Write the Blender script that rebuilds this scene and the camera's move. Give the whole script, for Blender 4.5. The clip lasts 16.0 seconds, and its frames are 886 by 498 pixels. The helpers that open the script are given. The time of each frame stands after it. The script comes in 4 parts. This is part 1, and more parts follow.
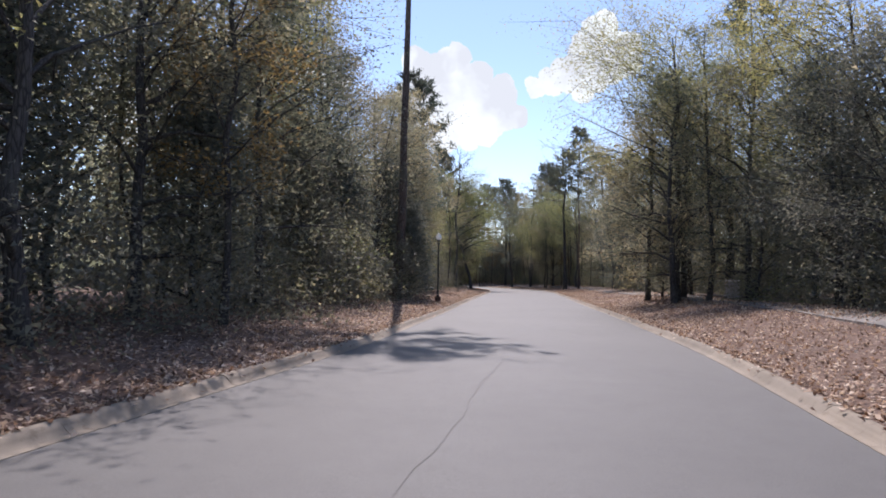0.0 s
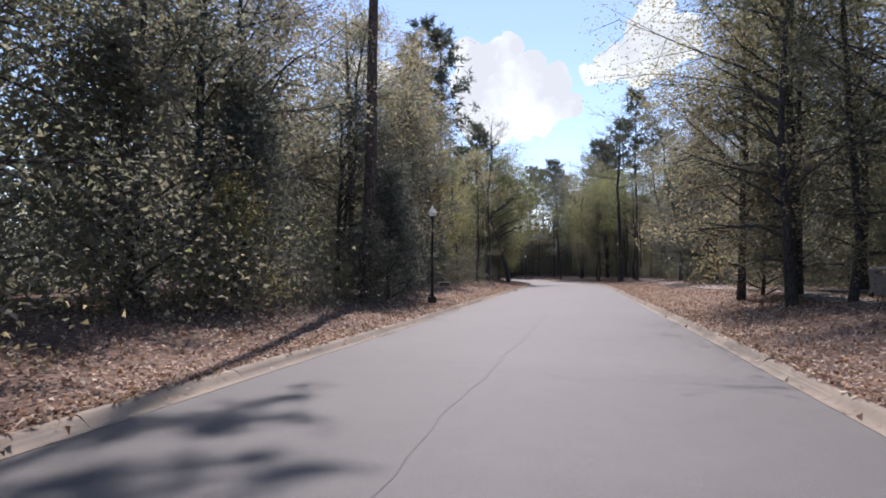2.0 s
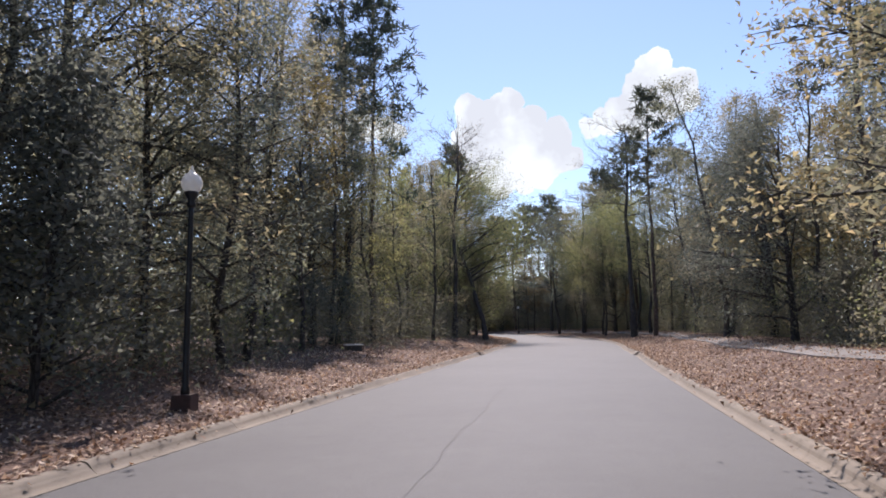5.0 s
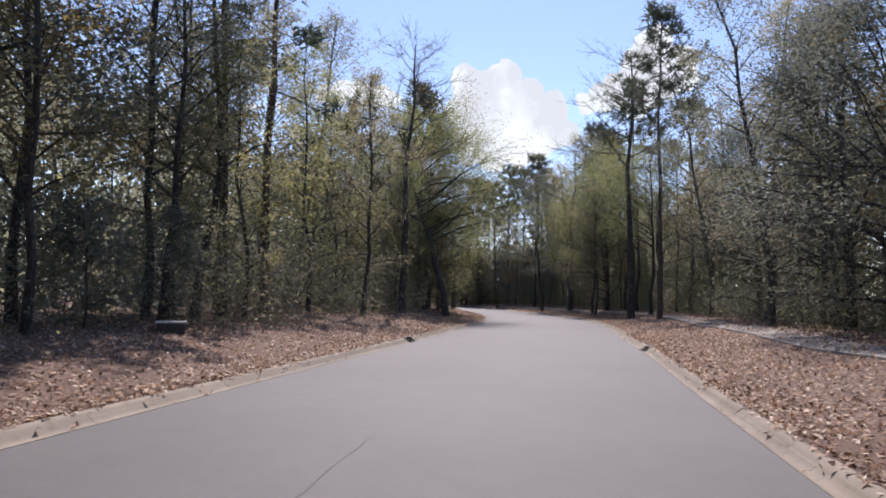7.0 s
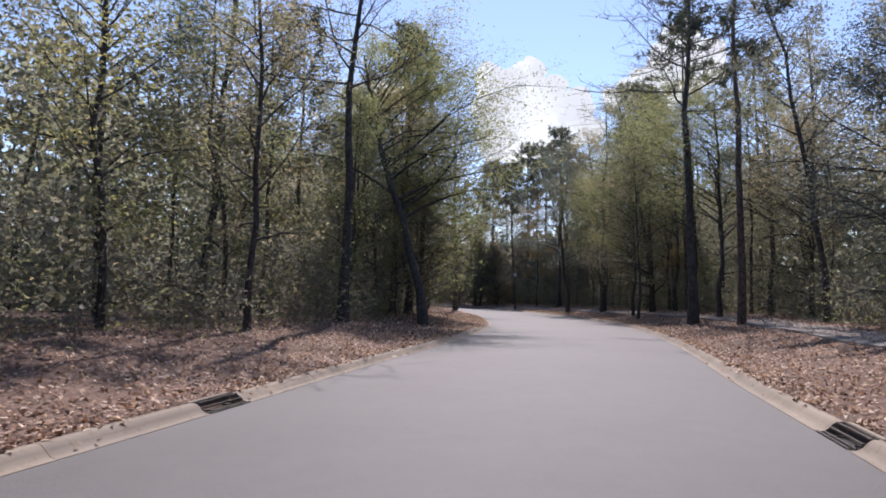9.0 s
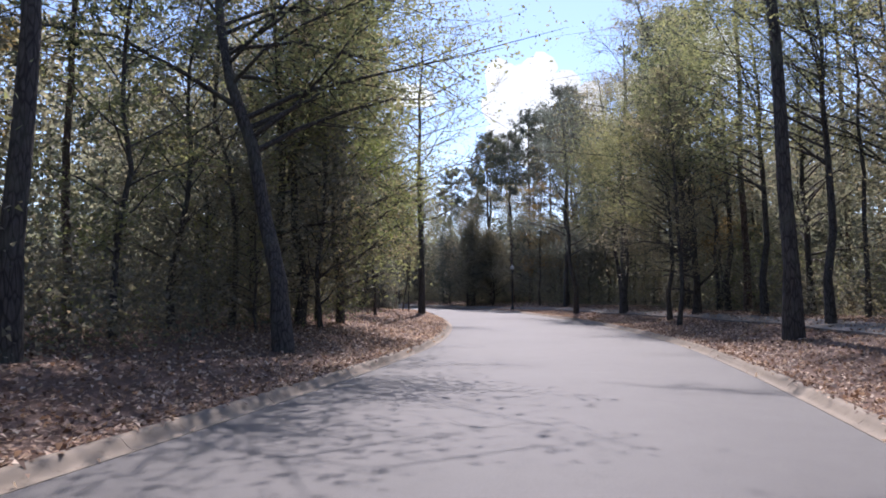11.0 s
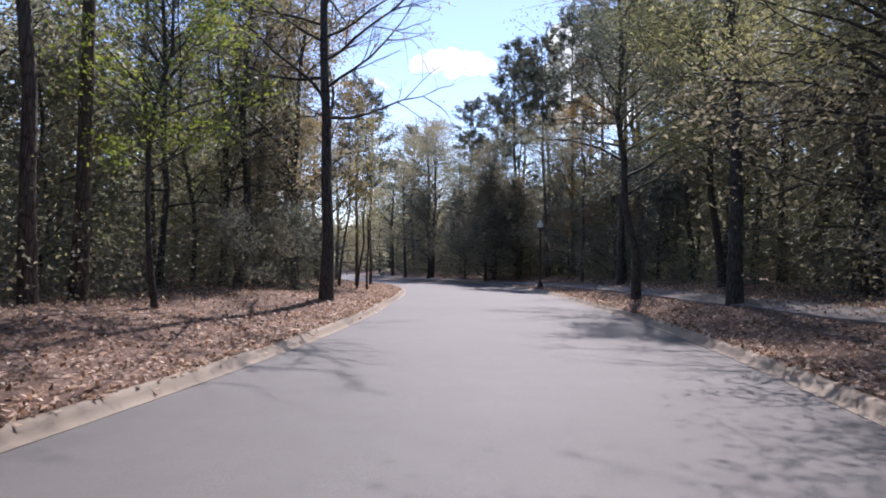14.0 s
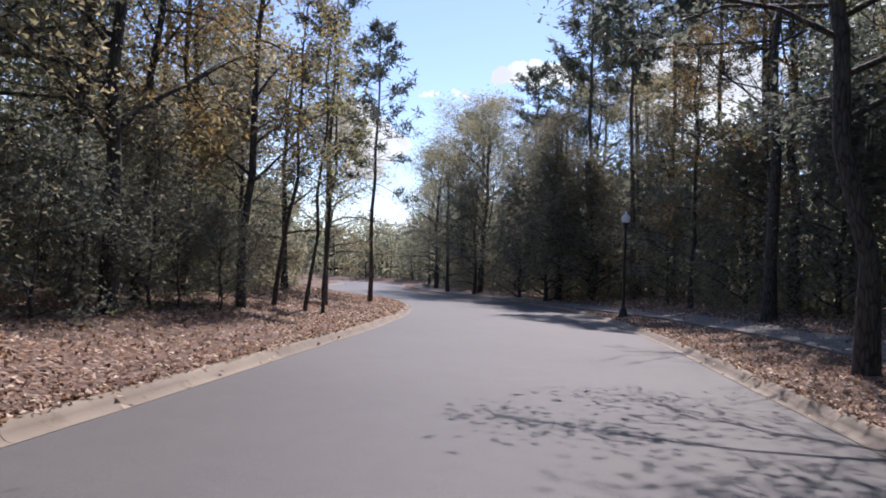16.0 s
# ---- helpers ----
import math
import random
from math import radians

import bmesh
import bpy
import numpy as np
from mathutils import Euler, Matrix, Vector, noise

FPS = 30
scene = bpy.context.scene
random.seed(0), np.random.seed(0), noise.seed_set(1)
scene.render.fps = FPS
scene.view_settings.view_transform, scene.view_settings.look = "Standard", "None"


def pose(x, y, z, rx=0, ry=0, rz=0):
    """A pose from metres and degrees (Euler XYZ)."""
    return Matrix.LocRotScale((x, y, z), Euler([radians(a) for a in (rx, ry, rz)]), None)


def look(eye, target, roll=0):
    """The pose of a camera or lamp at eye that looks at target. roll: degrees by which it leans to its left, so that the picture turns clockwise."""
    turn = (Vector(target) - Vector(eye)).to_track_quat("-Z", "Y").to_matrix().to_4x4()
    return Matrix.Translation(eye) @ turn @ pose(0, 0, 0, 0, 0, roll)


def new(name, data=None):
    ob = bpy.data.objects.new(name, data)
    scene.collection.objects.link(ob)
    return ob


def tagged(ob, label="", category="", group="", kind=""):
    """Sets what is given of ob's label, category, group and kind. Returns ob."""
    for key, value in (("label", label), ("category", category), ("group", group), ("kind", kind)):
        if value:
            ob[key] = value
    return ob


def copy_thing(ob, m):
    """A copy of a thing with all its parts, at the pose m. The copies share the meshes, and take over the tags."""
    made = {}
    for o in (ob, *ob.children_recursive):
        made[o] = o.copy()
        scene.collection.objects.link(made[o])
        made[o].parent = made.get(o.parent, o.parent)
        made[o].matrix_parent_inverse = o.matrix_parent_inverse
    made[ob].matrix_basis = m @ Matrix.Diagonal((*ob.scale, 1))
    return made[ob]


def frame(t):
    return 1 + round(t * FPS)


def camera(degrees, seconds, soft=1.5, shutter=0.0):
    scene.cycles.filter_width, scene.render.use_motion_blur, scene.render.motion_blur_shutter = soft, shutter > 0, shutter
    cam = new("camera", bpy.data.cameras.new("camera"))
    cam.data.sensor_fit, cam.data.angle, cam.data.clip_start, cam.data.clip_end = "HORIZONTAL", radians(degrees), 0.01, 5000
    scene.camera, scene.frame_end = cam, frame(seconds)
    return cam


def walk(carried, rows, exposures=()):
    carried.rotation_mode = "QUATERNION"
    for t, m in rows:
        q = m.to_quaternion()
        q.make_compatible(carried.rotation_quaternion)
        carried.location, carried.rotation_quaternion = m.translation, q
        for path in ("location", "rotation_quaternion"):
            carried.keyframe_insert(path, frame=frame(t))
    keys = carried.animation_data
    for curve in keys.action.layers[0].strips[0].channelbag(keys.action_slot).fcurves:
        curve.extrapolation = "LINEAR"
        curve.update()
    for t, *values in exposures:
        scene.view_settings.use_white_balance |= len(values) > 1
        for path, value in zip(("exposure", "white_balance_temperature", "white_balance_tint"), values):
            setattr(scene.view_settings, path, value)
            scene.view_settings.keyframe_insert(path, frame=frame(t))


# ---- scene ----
cam = camera(66.7, 16.0, 1.8, 0.0)
PATH = [
    (0, (0.016, 2.587, 1.497), (0.026, 4.585, 1.584), 0.9),
    (0.5, (0.732, 5.644, 1.47), (0.72, 7.642, 1.538), 1.8),
    (1, (1.344, 8.613, 1.472), (1.275, 10.611, 1.542), 1.7),
    (1.5, (1.979, 11.468, 1.478), (1.862, 13.463, 1.559), 1.9),
    (2, (2.566, 14.311, 1.497), (2.411, 16.304, 1.561), 0.1),
    (2.5, (3.116, 17.237, 1.53), (2.918, 19.226, 1.597), -0.5),
    (3, (3.623, 20.274, 1.496), (3.414, 22.261, 1.599), -0.3),
    (3.5, (4.0, 23.365, 1.513), (3.793, 25.349, 1.661), 0.1),
    (6, (5.868, 36.799, 1.494), (5.73, 38.781, 1.728), -0.8),
    (6.5, (6.255, 39.803, 1.506), (6.156, 41.792, 1.688), 1.7),
    (7, (6.626, 42.869, 1.506), (6.487, 44.86, 1.646), 1.5),
    (7.5, (6.962, 46.025, 1.502), (6.771, 48.012, 1.628), 0.5),
    (8, (7.227, 49.33, 1.513), (7.009, 51.314, 1.637), 0.8),
    (10.5, (9.115, 67.287, 1.497), (8.887, 69.267, 1.663), 0.5),
    (11, (9.444, 70.756, 1.504), (9.185, 72.734, 1.639), -0.1),
    (11.5, (9.864, 74.151, 1.489), (9.655, 76.136, 1.614), 1.0),
    (12, (10.207, 77.539, 1.508), (9.95, 79.517, 1.652), -0.3),
    (12.5, (10.497, 80.864, 1.492), (10.197, 82.838, 1.612), -0.8),
    (13, (10.514, 84.246, 1.521), (10.187, 86.216, 1.614), 0.1),
    (13.5, (10.631, 87.499, 1.496), (10.255, 89.462, 1.579), 0.1),
    (14, (10.833, 90.652, 1.45), (10.399, 92.603, 1.498), 0.3),
    (14.5, (10.771, 93.943, 1.496), (10.292, 95.883, 1.58), 0.6),
    (15, (10.539, 97.411, 1.544), (10.014, 99.339, 1.62), 1.8),
    (15.5, (10.121, 100.955, 1.52), (9.542, 102.868, 1.59), 2.3),
    (16, (9.644, 104.748, 1.462), (8.987, 106.636, 1.54), 2.2),
]
EXPOSURES = [(0.0, 0.64, 6350, 23), (8.0, 0.60, 6400, 24), (11.0, 0.95, 6200, 25), (14.0, 0.94, 6200, 25), (16.0, 0.70, 6250, 24)]
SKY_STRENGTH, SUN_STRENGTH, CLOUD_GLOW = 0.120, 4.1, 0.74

walk(cam, [(t, look(eye, target, roll)) for t, eye, target, roll in PATH], EXPOSURES)

# ---- daylight ----
SUN_AZ, SUN_EL = -2.0, 51.0
world = bpy.data.worlds.new("sky")
scene.world = world
world.use_nodes = True
wn = world.node_tree
sky = wn.nodes.new("ShaderNodeTexSky")
sky.sky_type = "NISHITA"
sky.sun_disc = False
sky.sun_elevation, sky.sun_rotation = radians(SUN_EL), radians(SUN_AZ)
sky.air_density, sky.dust_density, sky.ozone_density = 1.0, 0.15, 2.2
wn.links.new(sky.outputs[0], wn.nodes["Background"].inputs[0])
wn.nodes["Background"].inputs[1].default_value = SKY_STRENGTH

sun_dir = Vector((math.sin(radians(SUN_AZ)) * math.cos(radians(SUN_EL)), math.cos(radians(SUN_AZ)) * math.cos(radians(SUN_EL)), math.sin(radians(SUN_EL))))
sun_data = bpy.data.lights.new("sun", "SUN")
sun_data.energy, sun_data.angle, sun_data.color = SUN_STRENGTH, radians(0.53), (1.0, 0.95, 0.87)
sun_lamp = new("sun", sun_data)
sun_lamp.matrix_world = look(sun_dir * 200, (0, 0, 0))

rng = np.random.default_rng(11)


# ---- materials ----
def material(name, rough=0.8):
    mat = bpy.data.materials.new(name)
    mat.use_nodes = True
    bsdf = mat.node_tree.nodes["Principled BSDF"]
    bsdf.inputs["Roughness"].default_value = rough
    return mat, mat.node_tree, bsdf


def node(tree, kind, **values):
    made = tree.nodes.new(kind)
    for key, value in values.items():
        made.inputs[key].default_value = value
    return made


def coords(tree):
    return tree.nodes.new("ShaderNodeTexCoord").outputs["Object"]


def noise_tex(tree, vec, scale, detail=4.0, rough=0.55):
    made = node(tree, "ShaderNodeTexNoise", Scale=scale, Detail=detail, Roughness=rough)
    if vec is not None:
        tree.links.new(vec, made.inputs["Vector"])
    return made.outputs["Fac"]


def ramp(tree, fac, stops):
    made = tree.nodes.new("ShaderNodeValToRGB")
    while len(made.color_ramp.elements) < len(stops):
        made.color_ramp.elements.new(0.5)
    for element, (at, colour) in zip(made.color_ramp.elements, stops):
        element.position, element.color = at, (*colour, 1)
    tree.links.new(fac, made.inputs[0])
    return made.outputs[0]


def mix(tree, fac, a, b, mode="MIX"):
    made = tree.nodes.new("ShaderNodeMix")
    made.data_type, made.blend_type = "RGBA", mode
    for socket, value in ((made.inputs[0], fac), (made.inputs[6], a), (made.inputs[7], b)):
        if isinstance(value, bpy.types.NodeSocket):
            tree.links.new(value, socket)
        else:
            socket.default_value = value if isinstance(value, float) else (*value, 1)
    return made.outputs[2]


def bump(tree, bsdf, height, strength=0.4, distance=0.02):
    made = node(tree, "ShaderNodeBump", Strength=strength, Distance=distance)
    tree.links.new(height, made.inputs["Height"])
    tree.links.new(made.outputs[0], bsdf.inputs["Normal"])


def make_asphalt():
    mat, tree, bsdf = material("asphalt", 0.72)
    vec = coords(tree)
    big = noise_tex(tree, vec, 0.22, 3)
    mid = noise_tex(tree, vec, 2.5, 5)
    fine = noise_tex(tree, vec, 90, 3, 0.7)
    base = ramp(tree, big, [(0.3, (0.082, 0.080, 0.077)), (0.7, (0.101, 0.0985, 0.094))])
    blot = ramp(tree, mid, [(0.35, (0.94, 0.94, 0.94)), (0.65, (1.03, 1.03, 1.03))])
    grain = ramp(tree, fine, [(0.3, (0.62, 0.62, 0.62)), (0.7, (1.25, 1.25, 1.25))])
    col = mix(tree, 1.0, mix(tree, 1.0, base, blot, "MULTIPLY"), grain, "MULTIPLY")
    tree.links.new(col, bsdf.inputs["Base Color"])
    bump(tree, bsdf, fine, 0.5, 0.006)
    return mat


def make_concrete(name, a, b):
    mat, tree, bsdf = material(name, 0.85)
    vec = coords(tree)
    info = tree.nodes.new("ShaderNodeObjectInfo")
    big = noise_tex(tree, vec, 0.9, 5)
    fine = noise_tex(tree, vec, 45, 4, 0.7)
    base = ramp(tree, big, [(0.32, a), (0.68, b)])
    tone = ramp(tree, info.outputs["Random"], [(0.0, (0.86, 0.86, 0.86)), (1.0, (1.06, 1.05, 1.03))])
    spots = ramp(tree, noise_tex(tree, vec, 6, 5, 0.7), [(0.32, (0.74, 0.70, 0.66)), (0.46, (1, 1, 1))])
    col = mix(tree, 1.0, mix(tree, 1.0, base, tone, "MULTIPLY"), spots, "MULTIPLY")
    tree.links.new(col, bsdf.inputs["Base Color"])
    bump(tree, bsdf, fine, 0.4, 0.006)
    return mat


def make_litter_ground():
    mat, tree, bsdf = material("leaf_mould", 0.95)
    vec = coords(tree)
    cells = node(tree, "ShaderNodeTexVoronoi", Scale=21.0, Randomness=1.0)
    tree.links.new(vec, cells.inputs["Vector"])
    big = noise_tex(tree, vec, 0.35, 4)
    fine = noise_tex(tree, vec, 30, 4, 0.7)
    leafy = ramp(tree, cells.outputs["Color"], [(0.1, (0.05, 0.032, 0.024)), (0.4, (0.115, 0.069, 0.050)), (0.7, (0.215, 0.140, 0.102)), (0.95, (0.38, 0.285, 0.222))])
    soil = ramp(tree, fine, [(0.3, (0.080, 0.046, 0.032)), (0.7, (0.175, 0.106, 0.075))])
    patch = ramp(tree, big, [(0.42, (0, 0, 0)), (0.62, (1, 1, 1))])
    col = mix(tree, patch, leafy, soil)
    tree.links.new(col, bsdf.inputs["Base Color"])
    bump(tree, bsdf, fine, 0.8, 0.03)
    return mat


def make_bark(name, a, b, scale=7.0):
    mat, tree, bsdf = material(name, 0.95)
    vec = coords(tree)
    squeeze = node(tree, "ShaderNodeMapping")
    squeeze.inputs["Scale"].default_value = (1, 1, 0.22)
    tree.links.new(vec, squeeze.inputs["Vector"])
    plates = node(tree, "ShaderNodeTexVoronoi", Scale=scale * 2)
    plates.feature = "DISTANCE_TO_EDGE"
    tree.links.new(squeeze.outputs[0], plates.inputs["Vector"])
    rough = noise_tex(tree, squeeze.outputs[0], scale * 3, 5, 0.65)
    base = ramp(tree, rough, [(0.3, a), (0.7, b)])
    crack = ramp(tree, plates.outputs["Distance"], [(0.0, (0.35, 0.33, 0.32)), (0.14, (1, 1, 1))])
    moss = ramp(tree, noise_tex(tree, vec, 1.3, 4), [(0.5, (0, 0, 0)), (0.68, (0.6, 0.6, 0.6))])
    col = mix(tree, moss, mix(tree, 1.0, base, crack, "MULTIPLY"), (0.11, 0.115, 0.085))
    tree.links.new(col, bsdf.inputs["Base Color"])
    bump(tree, bsdf, plates.outputs["Distance"], 0.9, 0.03)
    return mat


def make_leaf(name, stops, through_col, gloss=0.35, thin=0.45, shine=0.4):
    """Thin leaves: lit from above and shining through from behind."""
    mat, tree, bsdf = material(name, gloss)
    geo = tree.nodes.new("ShaderNodeNewGeometry")
    info = tree.nodes.new("ShaderNodeObjectInfo")
    col = ramp(tree, geo.outputs["Random Per Island"], stops)
    hue = ramp(tree, info.outputs["Random"], [(0.0, (0.78, 0.88, 0.88)), (0.5, (1, 1, 1)), (1.0, (1.22, 1.1, 0.92))])
    col = mix(tree, 1.0, col, hue, "MULTIPLY")
    tree.links.new(col, bsdf.inputs["Base Color"])
    bsdf.inputs["Specular IOR Level"].default_value = shine
    glow = tree.nodes.new("ShaderNodeBsdfTranslucent")
    tree.links.new(mix(tree, 1.0, col, through_col, "MULTIPLY"), glow.inputs["Color"])
    both = tree.nodes.new("ShaderNodeMixShader")
    both.inputs[0].default_value = thin
    tree.links.new(bsdf.outputs[0], both.inputs[1])
    tree.links.new(glow.outputs[0], both.inputs[2])
    tree.links.new(both.outputs[0], tree.nodes["Material Output"].inputs["Surface"])
    return mat


def make_paint(name, colour, rough=0.45, metal=0.0):
    mat, tree, bsdf = material(name, rough)
    vec = coords(tree)
    dirt = ramp(tree, noise_tex(tree, vec, 9, 5, 0.65), [(0.35, (0.75, 0.73, 0.7)), (0.6, (1, 1, 1))])
    tree.links.new(mix(tree, 1.0, colour, dirt, "MULTIPLY"), bsdf.inputs["Base Color"])
    bsdf.inputs["Metallic"].default_value = metal
    bump(tree, bsdf, noise_tex(tree, vec, 60, 3), 0.15, 0.003)
    return mat


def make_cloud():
    mat = bpy.data.materials.new("cloud_sunlit_glow")
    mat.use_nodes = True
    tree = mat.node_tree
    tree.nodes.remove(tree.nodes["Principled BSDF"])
    # clouds glow by themselves: sunlit white and grey shading are in the emission colour
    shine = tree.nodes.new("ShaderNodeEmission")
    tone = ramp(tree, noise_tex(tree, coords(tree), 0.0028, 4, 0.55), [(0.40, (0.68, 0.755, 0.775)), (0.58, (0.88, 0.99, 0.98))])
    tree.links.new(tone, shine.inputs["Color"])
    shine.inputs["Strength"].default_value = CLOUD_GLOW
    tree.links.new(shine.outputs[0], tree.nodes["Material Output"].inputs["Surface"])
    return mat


ASPHALT = make_asphalt()
SEAL, _t, _b = material("asphalt_seam", 0.8)
_t.links.new(ramp(_t, noise_tex(_t, coords(_t), 30, 3), [(0.3, (0.060, 0.057, 0.055)), (0.7, (0.090, 0.085, 0.083))]), _b.inputs["Base Color"])
KERB = make_concrete("kerb_concrete", (0.195, 0.16, 0.119), (0.262, 0.219, 0.168))
WALKWAY = make_concrete("walk_concrete", (0.165, 0.152, 0.14), (0.23, 0.213, 0.196))
MOULD = make_litter_ground()
BARK_OAK = make_bark("bark_grey", (0.046, 0.041, 0.037), (0.115, 0.103, 0.092))
BARK_PINE = make_bark("bark_pine", (0.07, 0.05, 0.04), (0.20, 0.145, 0.115), 5.0)
LEAF_OAK = make_leaf("leaf_olive", [(0.0, (0.116, 0.119, 0.096)), (0.5, (0.184, 0.184, 0.145)), (0.85, (0.240, 0.228, 0.174)), (1.0, (0.275, 0.238, 0.185))], (1.7, 1.65, 1.34), 0.55, 0.64, 0.3)
LEAF_SPRING = make_leaf("leaf_spring", [(0.0, (0.148, 0.157, 0.103)), (0.6, (0.214, 0.220, 0.134)), (1.0, (0.275, 0.25, 0.16))], (1.75, 1.7, 1.12), 0.55, 0.64, 0.3)
LEAF_FRESH = make_leaf("leaf_fresh", [(0.0, (0.13, 0.165, 0.06)), (0.6, (0.18, 0.215, 0.07)), (1.0, (0.24, 0.24, 0.09))], (1.75, 1.75, 0.8), 0.5, 0.55, 0.3)
LEAF_DARK = make_leaf("leaf_evergreen", [(0.0, (0.115, 0.122, 0.108)), (0.7, (0.172, 0.178, 0.152)), (1.0, (0.22, 0.218, 0.184))], (1.5, 1.46, 1.3), 0.6, 0.52, 0.25)
LEAF_RUST = make_leaf("leaf_rust", [(0.0, (0.128, 0.104, 0.066)), (0.6, (0.20, 0.155, 0.084)), (1.0, (0.25, 0.175, 0.10))], (1.65, 1.5, 1.0), 0.55, 0.62, 0.3)
NEEDLE = make_leaf("pine_needles", [(0.0, (0.046, 0.058, 0.052)), (0.7, (0.076, 0.090, 0.074)), (1.0, (0.112, 0.120, 0.090))], (1.45, 1.45, 1.25), 0.55, 0.44, 0.3)
DRY_LEAF = make_leaf("dry_leaf", [(0.0, (0.085, 0.048, 0.033)), (0.3, (0.24, 0.143, 0.094)), (0.6, (0.50, 0.335, 0.228)), (1.0, (0.80, 0.65, 0.50))], (1.0, 0.9, 0.8), 0.7, 0.3)
MOSS = make_leaf("hanging_moss", [(0.0, (0.06, 0.06, 0.054)), (1.0, (0.115, 0.115, 0.104))], (1.3, 1.3, 1.1), 0.9, 0.4)
BLACK = make_paint("black_paint", (0.016, 0.016, 0.017), 0.4)
PLINTH = make_paint("brown_plinth", (0.09, 0.05, 0.04), 0.8)
GLOBE, _t, _b = material("opal_globe", 0.25)
_b.inputs["Base Color"].default_value = (0.9, 0.9, 0.89, 1)
_glow = _t.nodes.new("ShaderNodeBsdfTranslucent")
_glow.inputs["Color"].default_value = (0.85, 0.85, 0.82, 1)
_both = _t.nodes.new("ShaderNodeMixShader")
_both.inputs[0].default_value = 0.55
_t.links.new(_b.outputs[0], _both.inputs[1])
_t.links.new(_glow.outputs[0], _both.inputs[2])
_t.links.new(_both.outputs[0], _t.nodes["Material Output"].inputs["Surface"])
# utility box: shade on the body and sun on the lid are in the paint
BOX_GREEN_SHADED = make_paint("box_grey_green_shaded", (0.065, 0.064, 0.055), 0.6)
BOX_LID_SUNLIT = make_paint("box_lid_sunlit", (0.80, 0.78, 0.71), 0.6)
BIN_PALE = make_paint("bin_pale_grey", (0.40, 0.40, 0.385), 0.5)
BIN_LID = make_paint("bin_lid_white", (0.8, 0.8, 0.78), 0.45)
BIN_DARK = make_paint("bin_dark", (0.05, 0.055, 0.06), 0.5)
IRON = make_paint("iron", (0.09, 0.08, 0.07), 0.7, 0.3)
# near-black colour that stands in for the shade inside the drain
PIT_SHADE, _t, _b = material("drain_pit_shade", 0.95)
_b.inputs["Base Color"].default_value = (0.03, 0.028, 0.026, 1)
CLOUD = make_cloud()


# ---- mesh helpers ----
def raw_mesh(name, verts, faces, mat, smooth=False):
    """A mesh from arrays; faces is an (n, 3) or (n, 4) array, or a list of them."""
    verts = np.asarray(verts, np.float32)
    groups = faces if isinstance(faces, list) else [faces]
    groups = [np.asarray(f, np.int32) for f in groups if len(f)]
    me = bpy.data.meshes.new(name)
    loops = np.concatenate([f.ravel() for f in groups])
    sizes = np.concatenate([np.full(len(f), f.shape[1], np.int32) for f in groups])
    me.vertices.add(len(verts))
    me.vertices.foreach_set("co", verts.ravel())
    me.loops.add(len(loops))
    me.loops.foreach_set("vertex_index", loops)
    me.polygons.add(len(sizes))
    me.polygons.foreach_set("loop_start", np.concatenate([[0], np.cumsum(sizes)[:-1]]).astype(np.int32))
    me.polygons.foreach_set("loop_total", sizes)
    me.polygons.foreach_set("use_smooth", np.full(len(sizes), smooth))
    me.update(calc_edges=True)
    me.materials.append(mat)
    return me


def part(name, bm, mat, parent, label=""):
    """Links a bmesh or a mesh as one object under a thing or a part."""
    if isinstance(bm, bmesh.types.BMesh):
        me = bpy.data.meshes.new(name)
        bm.to_mesh(me)
        bm.free()
        me.materials.append(mat)
    else:
        me = bm
    ob = new(name, me)
    ob.parent = parent
    return tagged(ob, label=label)


def thing(name, m, label, category, group="", kind=""):
    ob = new(name)
    ob.empty_display_size = 0.2
    ob.matrix_world = m
    return tagged(ob, label, category, group, kind)


def lathe(profile, sides=20):
    """A turned solid from (radius, height) pairs, closed at both ends."""
    bm = bmesh.new()
    rings = []
    for r, z in profile:
        rings.append([bm.verts.new((r * math.cos(2 * math.pi * k / sides), r * math.sin(2 * math.pi * k / sides), z)) for k in range(sides)])
    for a, b in zip(rings, rings[1:]):
        for k in range(sides):
            bm.faces.new((a[k], a[(k + 1) % sides], b[(k + 1) % sides], b[k])).smooth = True
    bm.faces.new(rings[0][::-1])
    bm.faces.new(rings[-1])
    return bm


def box_bm(x, y, z, bevel=0.01, taper=1.0, at=(0, 0, 0)):
    """A bevelled box x by y by z that stands on at; taper widens its top."""
    bm = bmesh.new()
    bmesh.ops.create_cube(bm, size=1)
    for v in bm.verts:
        k = taper if v.co.z > 0 else 1.0
        v.co = Vector((v.co.x * x * k + at[0], v.co.y * y * k + at[1], (v.co.z + 0.5) * z + at[2]))
    if bevel:
        bmesh.ops.bevel(bm, geom=bm.edges[:], offset=bevel, segments=2, affect="EDGES")
    return bm


# ---- the line of the road ----
CENTRE = [(-24, -120), (-17.5, -80), (-9.5, -40), (-5.1, -16), (-2.0, -3), (0.4, 9), (1.95, 17), (3.0, 25), (4.0, 33), (5.25, 44), (6.55, 55), (7.6, 63), (8.35, 70), (9.25, 77), (9.95, 85), (10.15, 92), (9.6, 100), (8.5, 108), (7.0, 115.5), (5.4, 123), (3.0, 131.2), (-0.6, 138.6), (-6.2, 145.6), (-12.4, 152.8), (-18.2, 162.5), (-22.6, 173), (-27.5, 184), (-35, 194), (-47, 201.5), (-64, 207), (-86, 212)]
HALF = 3.9          # centre to the back of the kerb
GUTTER = 3.57       # centre to the edge of the asphalt


